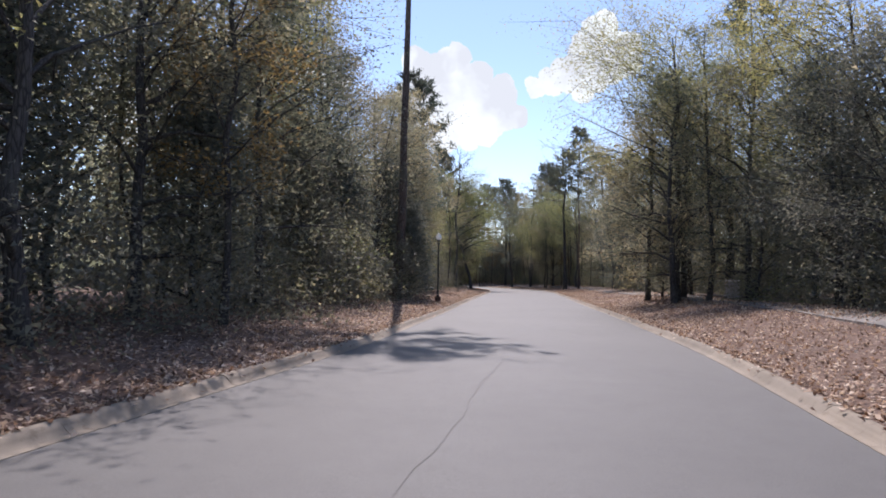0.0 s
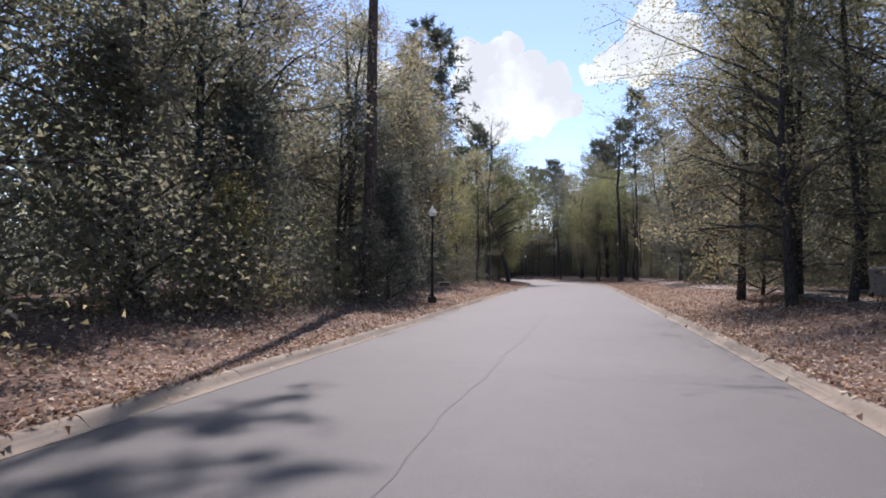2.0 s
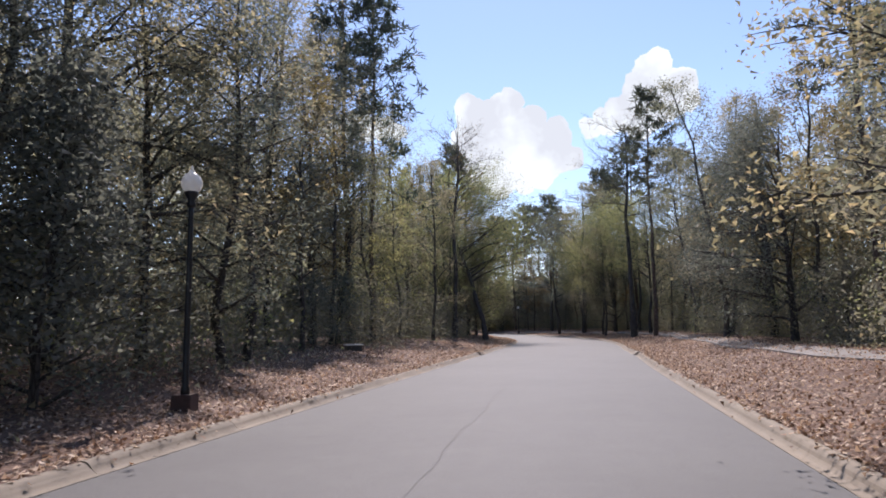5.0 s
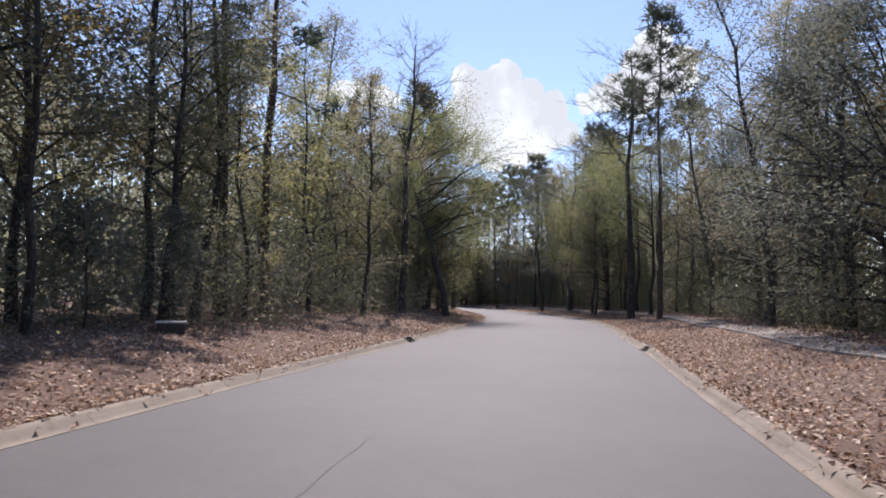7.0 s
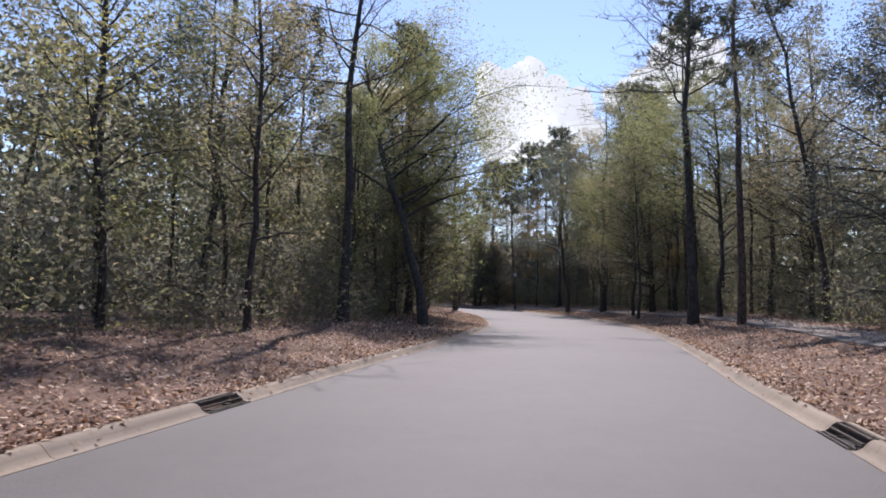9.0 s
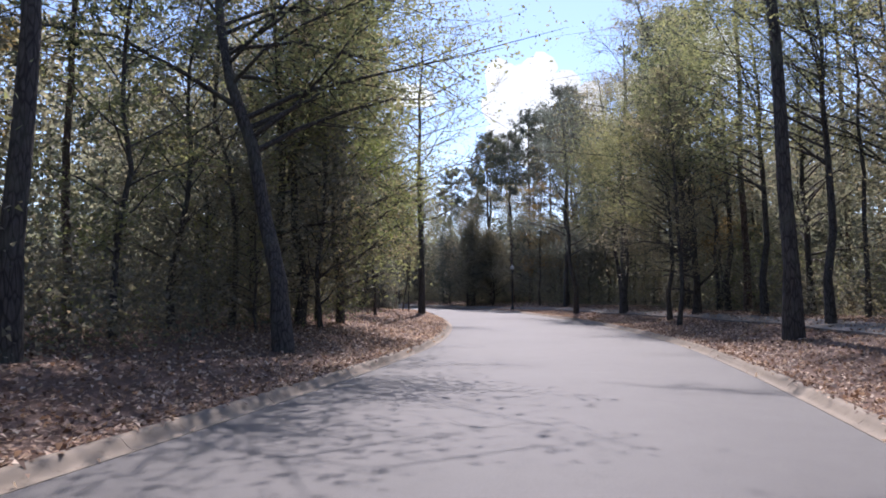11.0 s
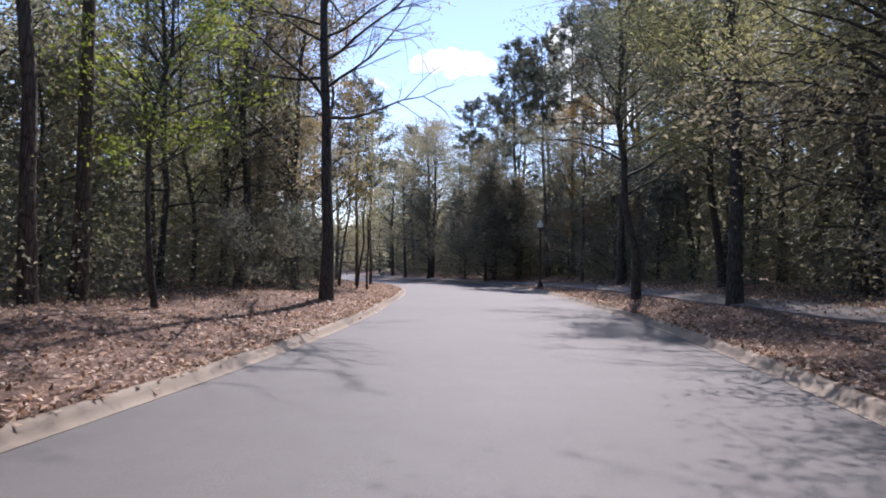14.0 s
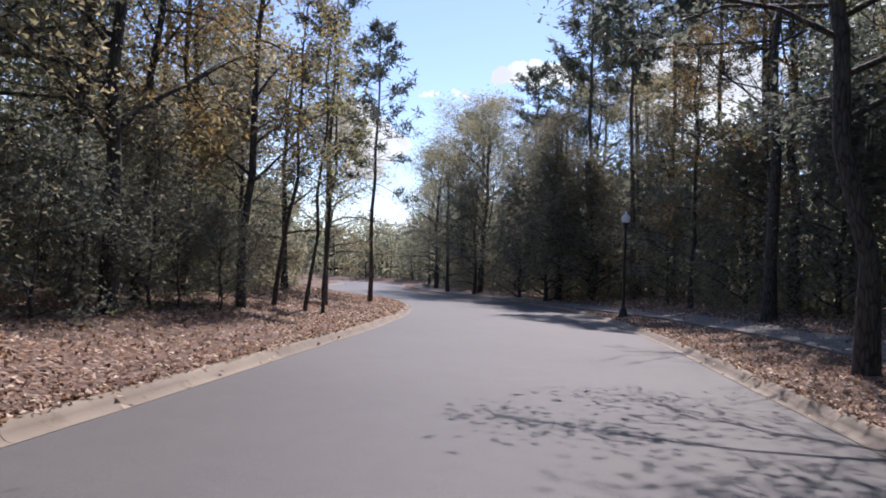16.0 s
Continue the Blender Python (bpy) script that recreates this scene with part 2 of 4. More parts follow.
def spline(points, step):
    """Evenly spaced points on a smooth line through the given ones."""
    p = np.array(points, float)
    p = np.vstack([2 * p[0] - p[1], p, 2 * p[-1] - p[-2]])
    out = []
    for i in range(1, len(p) - 2):
        u = np.linspace(0, 1, 24, endpoint=False)[:, None]
        a, b, c, d = p[i - 1 : i + 3]
        out.append(0.5 * (2 * b + (c - a) * u + (2 * a - 5 * b + 4 * c - d) * u**2 + (3 * b - a - 3 * c + d) * u**3))
    out = np.vstack(out + [p[-2][None]])
    run = np.concatenate([[0], np.cumsum(np.linalg.norm(np.diff(out, axis=0), axis=1))])
    want = np.arange(0, run[-1], step)
    return np.stack([np.interp(want, run, out[:, k]) for k in range(2)], 1)


STEP = 0.5
LINE = spline(CENTRE, STEP)
for _ in range(6):
    LINE[1:-1] = (LINE[:-2] + 2 * LINE[1:-1] + LINE[2:]) / 4
AHEAD = np.gradient(LINE, axis=0)
AHEAD /= np.linalg.norm(AHEAD, axis=1)[:, None]
RIGHT = np.stack([AHEAD[:, 1], -AHEAD[:, 0]], 1)


def along(y):
    """The index on the line where it first reaches a y."""
    return int(np.argmax(LINE[:, 1] >= y))


def beside(i, d):
    """The place d metres to the right of the centre line at index i."""
    return LINE[i] + RIGHT[i] * d


def offset(xy):
    """The signed distance of places from the centre line (right is positive), and the nearest index."""
    xy = np.atleast_2d(np.asarray(xy, float))
    near = np.empty(len(xy), int)
    coarse = LINE[::2]
    for a in range(0, len(xy), 4000):
        gap = ((xy[a : a + 4000, None] - coarse[None]) ** 2).sum(-1)
        near[a : a + 4000] = gap.argmin(1) * 2
    off = xy - LINE[near]
    return (off * RIGHT[near]).sum(1), near


def wave(x, y, size, seed=0.0):
    """Smooth unevenness between about -1 and 1."""
    a, b = x / size + seed, y / size - 2 * seed
    return (np.sin(a * 1.7 + 1.3 * np.sin(b * 0.9)) + np.sin(b * 1.9 + 1.1 * np.sin(a * 1.3 + 2)) + np.sin((a + b) * 1.1)) / 3


def ground_height(xy):
    xy = np.atleast_2d(np.asarray(xy, float))
    d, _ = offset(xy)
    out = np.abs(d) - HALF
    u = np.clip(out / 5.5, 0, 1)
    bank = 0.10 + 0.58 * u * u * (3 - 2 * u)
    rough = 0.07 * np.clip(out / 3, 0, 1) * wave(xy[:, 0], xy[:, 1], 2.3) + 0.12 * np.clip(out / 10, 0, 1) * wave(xy[:, 0], xy[:, 1], 7, 3)
    mound = 0.26 * np.exp(-((xy[:, 0] - 2.3) ** 2 + (xy[:, 1] - 109.5) ** 2) / 8) * np.clip(out / 0.9, 0, 1)
    return np.where(out < -0.02, -0.45, bank + rough + mound)


def ground_z(x, y):
    return float(ground_height([(x, y)])[0])


# ---- ground, road, kerbs ----
def build_ground():
    """One sheet to the horizon, whose columns follow the road so that its edge is clean behind the kerbs."""
    far = 0.55 * 1.32 ** np.arange(1, 30)
    side = np.concatenate([[1.9, HALF - 0.06, HALF + 0.004], HALF + np.arange(1, 68) * 0.5])
    side = np.concatenate([side, side[-1] + np.cumsum(far)])
    across = np.concatenate([-side[::-1], [0.0], side])
    rows = np.arange(-24, 190, 0.75)
    beyond = np.cumsum(0.75 * 1.32 ** np.arange(1, 28))
    ys = np.concatenate([rows[0] - beyond[::-1], rows, rows[-1] + beyond])
    mid = np.interp(ys, LINE[:, 1], LINE[:, 0])
    lean = np.maximum(np.interp(ys, LINE[:, 1], AHEAD[:, 1]), 0.4)
    gx = mid[:, None] + across[None] / lean[:, None]
    gy = np.broadcast_to(ys[:, None], gx.shape)
    xy = np.stack([gx.ravel(), gy.ravel()], 1)
    edge = np.broadcast_to(np.isclose(np.abs(across), HALF + 0.004)[None], gx.shape).ravel()
    z = np.where(edge, 0.104, ground_height(xy))
    n, m = len(across), len(ys)
    i = (np.arange(m - 1)[:, None] * n + np.arange(n - 1)[None]).ravel()
    me = raw_mesh("ground", np.column_stack([xy, z]), np.stack([i, i + 1, i + n + 1, i + n], 1), MOULD, True)
    tagged(new("ground", me), "uneven woodland ground under brown leaf mould", "ground", kind="structure")


def strip(lo, hi, profile):
    """Vertices and faces of a profile of (distance, height) swept along the line from index lo to hi."""
    idx = np.arange(lo, hi + 1)
    d = np.array([p[0] for p in profile])
    z = np.array([p[1] for p in profile])
    xy = LINE[idx][:, None] + RIGHT[idx][:, None] * d[None, :, None]
    verts = np.concatenate([xy, np.broadcast_to(z, (len(idx), len(z)))[..., None]], -1).reshape(-1, 3)
    n = len(d)
    i = (np.arange(len(idx) - 1)[:, None] * n + np.arange(n - 1)[None]).ravel()
    return verts, np.stack([i, i + 1, i + n + 1, i + n], 1)


def build_road():
    lo, hi = along(-60), len(LINE) - 2
    d = np.linspace(-GUTTER, GUTTER, 9)
    verts, faces = strip(lo, hi, [(v, 0.05 - 0.05 * abs(v) / GUTTER) for v in d])
    tagged(new("road", raw_mesh("road", verts, faces, ASPHALT, True)), "sun-bleached grey asphalt road curving through woods", "road", kind="structure")
    # the paving joint near the middle, a thin wandering line
    shift, width = -0.35, 0.007
    idx = np.arange(along(-20), along(50))
    s = idx * STEP
    mid = shift + 0.10 * np.sin(s * 0.21) + 0.04 * np.sin(s * 1.3) + 0.02 * np.sin(s * 4.1)
    wide = width * (0.6 + 0.4 * np.sin(s * 0.9) ** 2)
    a, b = LINE[idx] + RIGHT[idx] * (mid - wide)[:, None], LINE[idx] + RIGHT[idx] * (mid + wide)[:, None]
    z = 0.053 - 0.05 * np.abs(mid) / GUTTER
    verts = np.column_stack([np.concatenate([a, b]), np.concatenate([z, z])])
    k, n = np.arange(len(idx) - 1), len(idx)
    seam = new("road_seam", raw_mesh("road_seam", verts, np.stack([k, k + n, k + n + 1, k + 1], 1), SEAL))
    tagged(seam, "thin dark paving joint in the asphalt", "road marking", kind="structure")


DRAIN_Y = 64.5


def build_kerbs():
    """Rolled concrete kerb and gutter, cast in three-metre lengths with open joints."""
    roll = [(HALF - 0.24 + 0.17 * u, 0.112 * u * u * (3 - 2 * u)) for u in np.linspace(0, 1, 8)]
    profile = [(GUTTER, -0.02), (GUTTER, 0.006), (HALF - 0.29, -0.004)] + roll + [(HALF - 0.02, 0.117), (HALF + 0.005, 0.112), (HALF + 0.015, 0.10), (HALF + 0.015, -0.2)]
    drain = along(DRAIN_Y)
    for side, name in ((-1, "kerb_west"), (1, "kerb_east")):
        kerb = thing(name, Matrix(), "pale tan rolled concrete kerb and gutter with joints", "kerb", kind="structure")
        first, last = along(-45), len(LINE) - 8
        ends = [k for k in [*range(first, last, 6), last] if abs(k - drain) > 2]
        ends = sorted(ends + [drain - 1, drain + 1])
        for a, b in zip(ends, ends[1:]):
            if a != drain - 1:
                verts, faces = strip(a, b, [(side * d, z) for d, z in profile])
                n, m = len(profile), b - a + 1
                # open the joint by drawing the ends in
                for row, to in ((0, 1), (m - 1, m - 2)):
                    way = verts[to * n : to * n + n] - verts[row * n : row * n + n]
                    verts[row * n : row * n + n] += way / STEP * 0.004
                verts[:, 2] += 0.006 * rng.standard_normal() * (verts[:, 2] > 0.05)
                if side < 0:
                    faces = faces[:, ::-1]
                caps = [np.array([list(range(n))[::-1] if side > 0 else list(range(n))]), np.array([[(m - 1) * n + k for k in (range(n) if side > 0 else range(n - 1, -1, -1))]])]
                part("kerb_length", raw_mesh("kerb_length", verts, [faces] + caps, KERB), KERB, kerb)


def build_drain(side):
    """A kerb inlet: a shallow throat coloured near-black for shade, under iron bars that follow the roll of the kerb.
    """
    i = along(DRAIN_Y)
    x, y = beside(i, side * (HALF - 0.1))
    turn = math.degrees(math.atan2(AHEAD[i][1], AHEAD[i][0]))
    drain = thing("storm_drain", pose(x, y, 0, 0, 0, turn), "kerb inlet with a throat coloured dark for shade behind iron bars", "drain", "kerb drains")
    # local y grows towards the road on the east side and away from it on the west
    part("throat", box_bm(0.98, 0.36, 0.06, 0.0, 1.0, (0, side * 0.06, -0.09)), PIT_SHADE, drain)
    part("back", box_bm(1.0, 0.08, 0.30, 0.01, 1.0, (0, -side * 0.145, -0.18)), KERB, drain, "concrete back wall of the inlet")
    for k in range(5):
        out = -0.20 + 0.07 * k
        u = min(1.0, max(0.0, (out + 0.14) / 0.17))
        part("bar", box_bm(0.98, 0.026, 0.026, 0.006, 1.0, (0, -side * out, 0.112 * u * u * (3 - 2 * u) - 0.012)), IRON, drain)
    for k in (-1, 1):
        part("stay", box_bm(0.024, 0.3, 0.02, 0.004, 1.0, (0.25 * k, side * 0.06, -0.02)), IRON, drain)


WALK = [(0.5, -30), (5.0, 0), (9.2, 13), (11.1, 21), (13.2, 33), (14.2, 43), (14.6, 52), (15.2, 60), (16.2, 68), (17.3, 77), (18.0, 85), (18.1, 93), (17.3, 101), (15.9, 108), (14.0, 116), (12.4, 122), (9.8, 130), (6.2, 137), (1.2, 144.4), (-4.0, 150.6), (-9.6, 158), (-15, 168.5)]


def build_walk():
    """The footpath beyond the verge, in slabs."""
    line = spline(WALK, 1.5)
    ahead = np.gradient(line, axis=0)
    ahead /= np.linalg.norm(ahead, axis=1)[:, None]
    right = np.stack([ahead[:, 1], -ahead[:, 0]], 1)
    walk_ob = thing("footpath", Matrix(), "pale concrete footpath winding between the trees", "pavement", kind="structure")
    for i in range(len(line) - 1):
        pts = [line[i] - right[i] * 0.75 + ahead[i] * 0.01, line[i] + right[i] * 0.75 + ahead[i] * 0.01, line[i + 1] + right[i + 1] * 0.75 - ahead[i] * 0.01, line[i + 1] - right[i + 1] * 0.75 - ahead[i] * 0.01]
        top = ground_height(pts)
        top = 0.7 * top + 0.3 * top.mean() + 0.03
        verts = [(*p, z) for p, z in zip(pts, top)] + [(*p, z - 0.2) for p, z in zip(pts, top)]
        faces = np.array([(0, 1, 2, 3), (4, 7, 6, 5), (0, 4, 5, 1), (1, 5, 6, 2), (2, 6, 7, 3), (3, 7, 4, 0)])
        part("slab", raw_mesh("slab", verts, faces[:, ::-1], WALKWAY), WALKWAY, walk_ob)


# ---- trees ----
def tubes(lines, sides):
    """Tapered tubes along polylines: each line is (points, radii)."""
    verts, faces, at = [], [], 0
    ang = np.arange(sides) * 2 * np.pi / sides
    for pts, rad in lines:
        pts, rad = np.asarray(pts, float), np.asarray(rad, float)
        way = np.gradient(pts, axis=0)
        way /= np.linalg.norm(way, axis=1)[:, None] + 1e-9
        ref = np.where(np.abs(way[:, 2:3]) > 0.8, np.array([[1.0, 0.1, 0]]), np.array([[0.1, 0.05, 1.0]]))
        u = np.cross(way, ref)
        u /= np.linalg.norm(u, axis=1)[:, None] + 1e-9
        v = np.cross(way, u)
        ring = pts[:, None] + rad[:, None, None] * (np.cos(ang)[None, :, None] * u[:, None] + np.sin(ang)[None, :, None] * v[:, None])
        verts.append(ring.reshape(-1, 3))
        n = len(pts)
        i = np.arange(n - 1)[:, None] * sides
        k = np.arange(sides)[None]
        k2 = (k + 1) % sides
        f = np.stack([i + k, i + k2, i + sides + k2, i + sides + k], -1).reshape(-1, 4) + at
        faces.append(f)
        at += n * sides
    return np.vstack(verts), np.vstack(faces)


def leaf_quads(r, pos, size, flat=0.5, long=2.0):
    """A kite-shaped leaf at each place, turned at random, folded a little along its rib."""
    n = len(pos)
    a = r.standard_normal((n, 3))
    a[:, 2] *= 0.6
    a[:, 2] -= 0.15
    a /= np.linalg.norm(a, axis=1)[:, None]
    up = r.standard_normal((n, 3)) * (1 - flat) + np.array([0, 0, 1.0]) * flat
    b = np.cross(up, a)
    b /= np.linalg.norm(b, axis=1)[:, None] + 1e-9
    nrm = np.cross(a, b)
    s = size * (0.6 + 0.8 * r.random(n))[:, None]
    w = s / long * (0.8 + 0.4 * r.random(n))[:, None]
    verts = np.stack([pos - a * s * 0.5, pos + b * w * 0.5 + nrm * w * 0.15, pos + a * s * 0.5 - nrm * w * 0.1, pos - b * w * 0.5 + nrm * w * 0.15], 1).reshape(-1, 3)
    return verts, np.arange(4 * n).reshape(-1, 4)


def leaf_tris(r, pos, size, flat=0.5, long=2.0):
    """A small pointed leaf at each place, one face each, for foliage seen from farther off."""
    n = len(pos)
    a = r.standard_normal((n, 3))
    a[:, 2] *= 0.6
    a[:, 2] -= 0.15
    a /= np.linalg.norm(a, axis=1)[:, None]
    up = r.standard_normal((n, 3)) * (1 - flat) + np.array([0, 0, 1.0]) * flat
    b = np.cross(up, a)
    b /= np.linalg.norm(b, axis=1)[:, None] + 1e-9
    s = size * (0.6 + 0.8 * r.random(n))[:, None]
    w = s / long * (0.8 + 0.4 * r.random(n))[:, None]
    verts = np.stack([pos - a * s * 0.4 - b * w * 0.5, pos - a * s * 0.25 + b * w * 0.5, pos + a * s * 0.6], 1).reshape(-1, 3)
    return verts, np.arange(3 * n).reshape(-1, 3)


def bent(r, start, way, length, n=5, rise=0.0, wob=0.08):
    """A limb's polyline that starts along way and bends up (rise > 0) or droops."""
    pts = [np.array(start, float)]
    way = np.array(way, float)
    for _ in range(n - 1):
        way = way + np.array([0, 0, rise]) / n + r.standard_normal(3) * wob
        way /= np.linalg.norm(way)
        pts.append(pts[-1] + way * length / (n - 1))
    return np.array(pts)


def broadleaf(seed, height, radius, base, reach, limbs, leaves, size, mat, bark=None, lean=(0, 0), profile=1.0, twigs=5, rise=0.35, spread=0.22, flat=0.35, side=None, near=False):
    """A broadleaved tree: meshes of its wood and of its leaves. base: the height of the lowest limbs as a share; side: a bearing that the limbs favour; near: folded leaves, for a tree close to the road."""
    r = np.random.default_rng(seed)
    n = 9
    u = np.linspace(0, 1, n)
    wob = np.cumsum(r.standard_normal((n, 2)) * height * 0.013, axis=0)
    wob -= wob[0]
    trunk = np.column_stack([np.array(lean)[0] * u**1.2 + wob[:, 0], np.array(lean)[1] * u**1.2 + wob[:, 1], u * height])
    rad = radius * (1 - 0.9 * u) ** 0.75
    rad[0] *= 1.35
    trunk[0, 2] = -0.3
    big, thin, spots = [(trunk, rad)], [], []
    for k in range(limbs):
        v = base + (0.97 - base) * ((k + r.random()) / limbs) ** 0.9
        start = np.array([np.interp(v, u, trunk[:, c]) for c in range(3)])
        az = k * 2.4 + r.normal(0, 0.4)
        if side is not None and r.random() < 0.65:
            az = side + r.normal(0, 0.6)
        w = (v - base) / (1 - base)
        shape = (0.55 + 0.9 * w * (1 - w) * 2) * (1 - 0.55 * w**2) * profile + (1 - profile) * (1 - 0.8 * w)
        length = reach * shape * (0.7 + 0.5 * r.random())
        tilt = 0.42 + 0.85 * w * r.random() + 0.25 * r.random()
        way = np.array([math.cos(az) * math.cos(tilt), math.sin(az) * math.cos(tilt), math.sin(tilt)])
        line = bent(r, start, way, length * 1.1, 5, rise * (1 - w) - 0.45, 0.15)
        thick = max(0.012, np.interp(v, u, rad) * 0.5)
        big.append((line, np.linspace(thick, 0.006, 5)))
        for q in range(twigs):
            f = 0.25 + 0.75 * (q + r.random()) / twigs
            at = np.array([np.interp(f, np.linspace(0, 1, 5), line[:, c]) for c in range(3)])
            az2 = az + r.choice([-1, 1]) * (0.4 + 0.7 * r.random())
            way = np.array([math.cos(az2), math.sin(az2), r.normal(0.1, 0.35)])
            twig = bent(r, at, way / np.linalg.norm(way), length * (0.25 + 0.25 * r.random()), 3, -0.2)
            thin.append((twig[[0, 2]], np.array([thick * 0.3, 0.004])))
            spots.append(twig)
        spots.append(line[2:])
    trunk_v, trunk_f = tubes(big[:1], 9)
    wood_v, wood_f = tubes(big[1:], 4)
    thin_v, thin_f = tubes(thin, 3)
    bole = raw_mesh("trunk", trunk_v, trunk_f, bark or BARK_OAK, True)
    wood = raw_mesh("branchwork", np.vstack([wood_v, thin_v]), np.vstack([wood_f, thin_f + len(wood_v)]), bark or BARK_OAK, True)
    pick = r.integers(0, len(spots), leaves)
    lengths = np.array([len(s) for s in spots])
    f = r.random(leaves) ** 0.7 * (lengths[pick] - 1.001)
    lo = f.astype(int)
    a = np.array([spots[p][i] for p, i in zip(pick, lo)])
    b = np.array([spots[p][i + 1] for p, i in zip(pick, lo)])
    pos = a + (b - a) * (f - lo)[:, None] + r.standard_normal((leaves, 3)) * spread
    lv, lf = (leaf_quads if near else leaf_tris)(r, pos, size, flat)
    return bole, wood, raw_mesh("crown", lv, lf, mat)


def pine(seed, height, radius, first, reach, limbs, tufts=6, needles=9, lean=(0, 0)):
    """A tall pine: a bare straight trunk, short limbs high up, and needles in tufts."""
    r = np.random.default_rng(seed)
    n = 10
    u = np.linspace(0, 1, n)
    wob = np.cumsum(r.standard_normal((n, 2)) * height * 0.004, axis=0)
    wob -= wob[0]
    trunk = np.column_stack([lean[0] * u + wob[:, 0], lean[1] * u + wob[:, 1], u * height])
    rad = radius * (1 - 0.88 * u) ** 0.8
    rad[0] *= 1.25
    trunk[0, 2] = -0.3
    big, thin, ends = [(trunk, rad)], [], []
    for k in range(limbs):
        v = first + (0.99 - first) * ((k + r.random()) / limbs) ** 0.8
        start = np.array([np.interp(v, u, trunk[:, c]) for c in range(3)])
        w = (v - first) / (1 - first)
        az = k * 2.4 + r.normal(0, 0.5)
        length = reach * (0.5 + 0.8 * math.sin(math.pi * min(1, 0.25 + 0.75 * w))) * (0.6 + 0.6 * r.random()) * (1 - 0.35 * w)
        tilt = -0.1 + 0.6 * w + r.normal(0, 0.15)
        way = np.array([math.cos(az) * math.cos(tilt), math.sin(az) * math.cos(tilt), math.sin(tilt)])
        line = bent(r, start, way, length, 5, 0.35, 0.1)
        thick = max(0.012, np.interp(v, u, rad) * 0.3)
        big.append((line, np.linspace(thick, 0.008, 5)))
        if r.random() < 0.12:
            continue
        for q in range(tufts):
            f = 0.35 + 0.65 * (q + r.random()) / tufts
            at = np.array([np.interp(f, np.linspace(0, 1, 5), line[:, c]) for c in range(3)])
            way = r.standard_normal(3) * 0.7 + np.array([math.cos(az), math.sin(az), 0.35])
            way /= np.linalg.norm(way)
            end = at + way * (0.25 + 0.45 * r.random())
            thin.append((np.array([at, end]), np.array([0.012, 0.006])))
            ends.append((end, way))
    bole = raw_mesh("trunk", *tubes(big[:1], 10), BARK_PINE, True)
    wood_v, wood_f = tubes(big[1:], 4)
    thin_v, thin_f = tubes(thin, 3)
    wood = raw_mesh("branchwork", np.vstack([wood_v, thin_v]), np.vstack([wood_f, thin_f + len(wood_v)]), BARK_PINE, True)
    at = np.repeat(np.array([e for e, _ in ends]), needles, 0)
    way = np.repeat(np.array([w for _, w in ends]), needles, 0)
    m = len(at)
    at = at + r.standard_normal((m, 3)) * 0.10 - way * r.random(m)[:, None] * 0.3
    d = way * 0.7 + r.standard_normal((m, 3)) * 0.75
    d /= np.linalg.norm(d, axis=1)[:, None]
    cross = np.cross(d, r.standard_normal((m, 3)))
    cross /= np.linalg.norm(cross, axis=1)[:, None]
    long = (0.28 + 0.2 * r.random(m))[:, None]
    verts = np.stack([at - cross * 0.05, at + cross * 0.05, at + d * long], 1).reshape(-1, 3)
    return bole, wood, raw_mesh("crown", verts, np.arange(3 * m).reshape(-1, 3), NEEDLE)


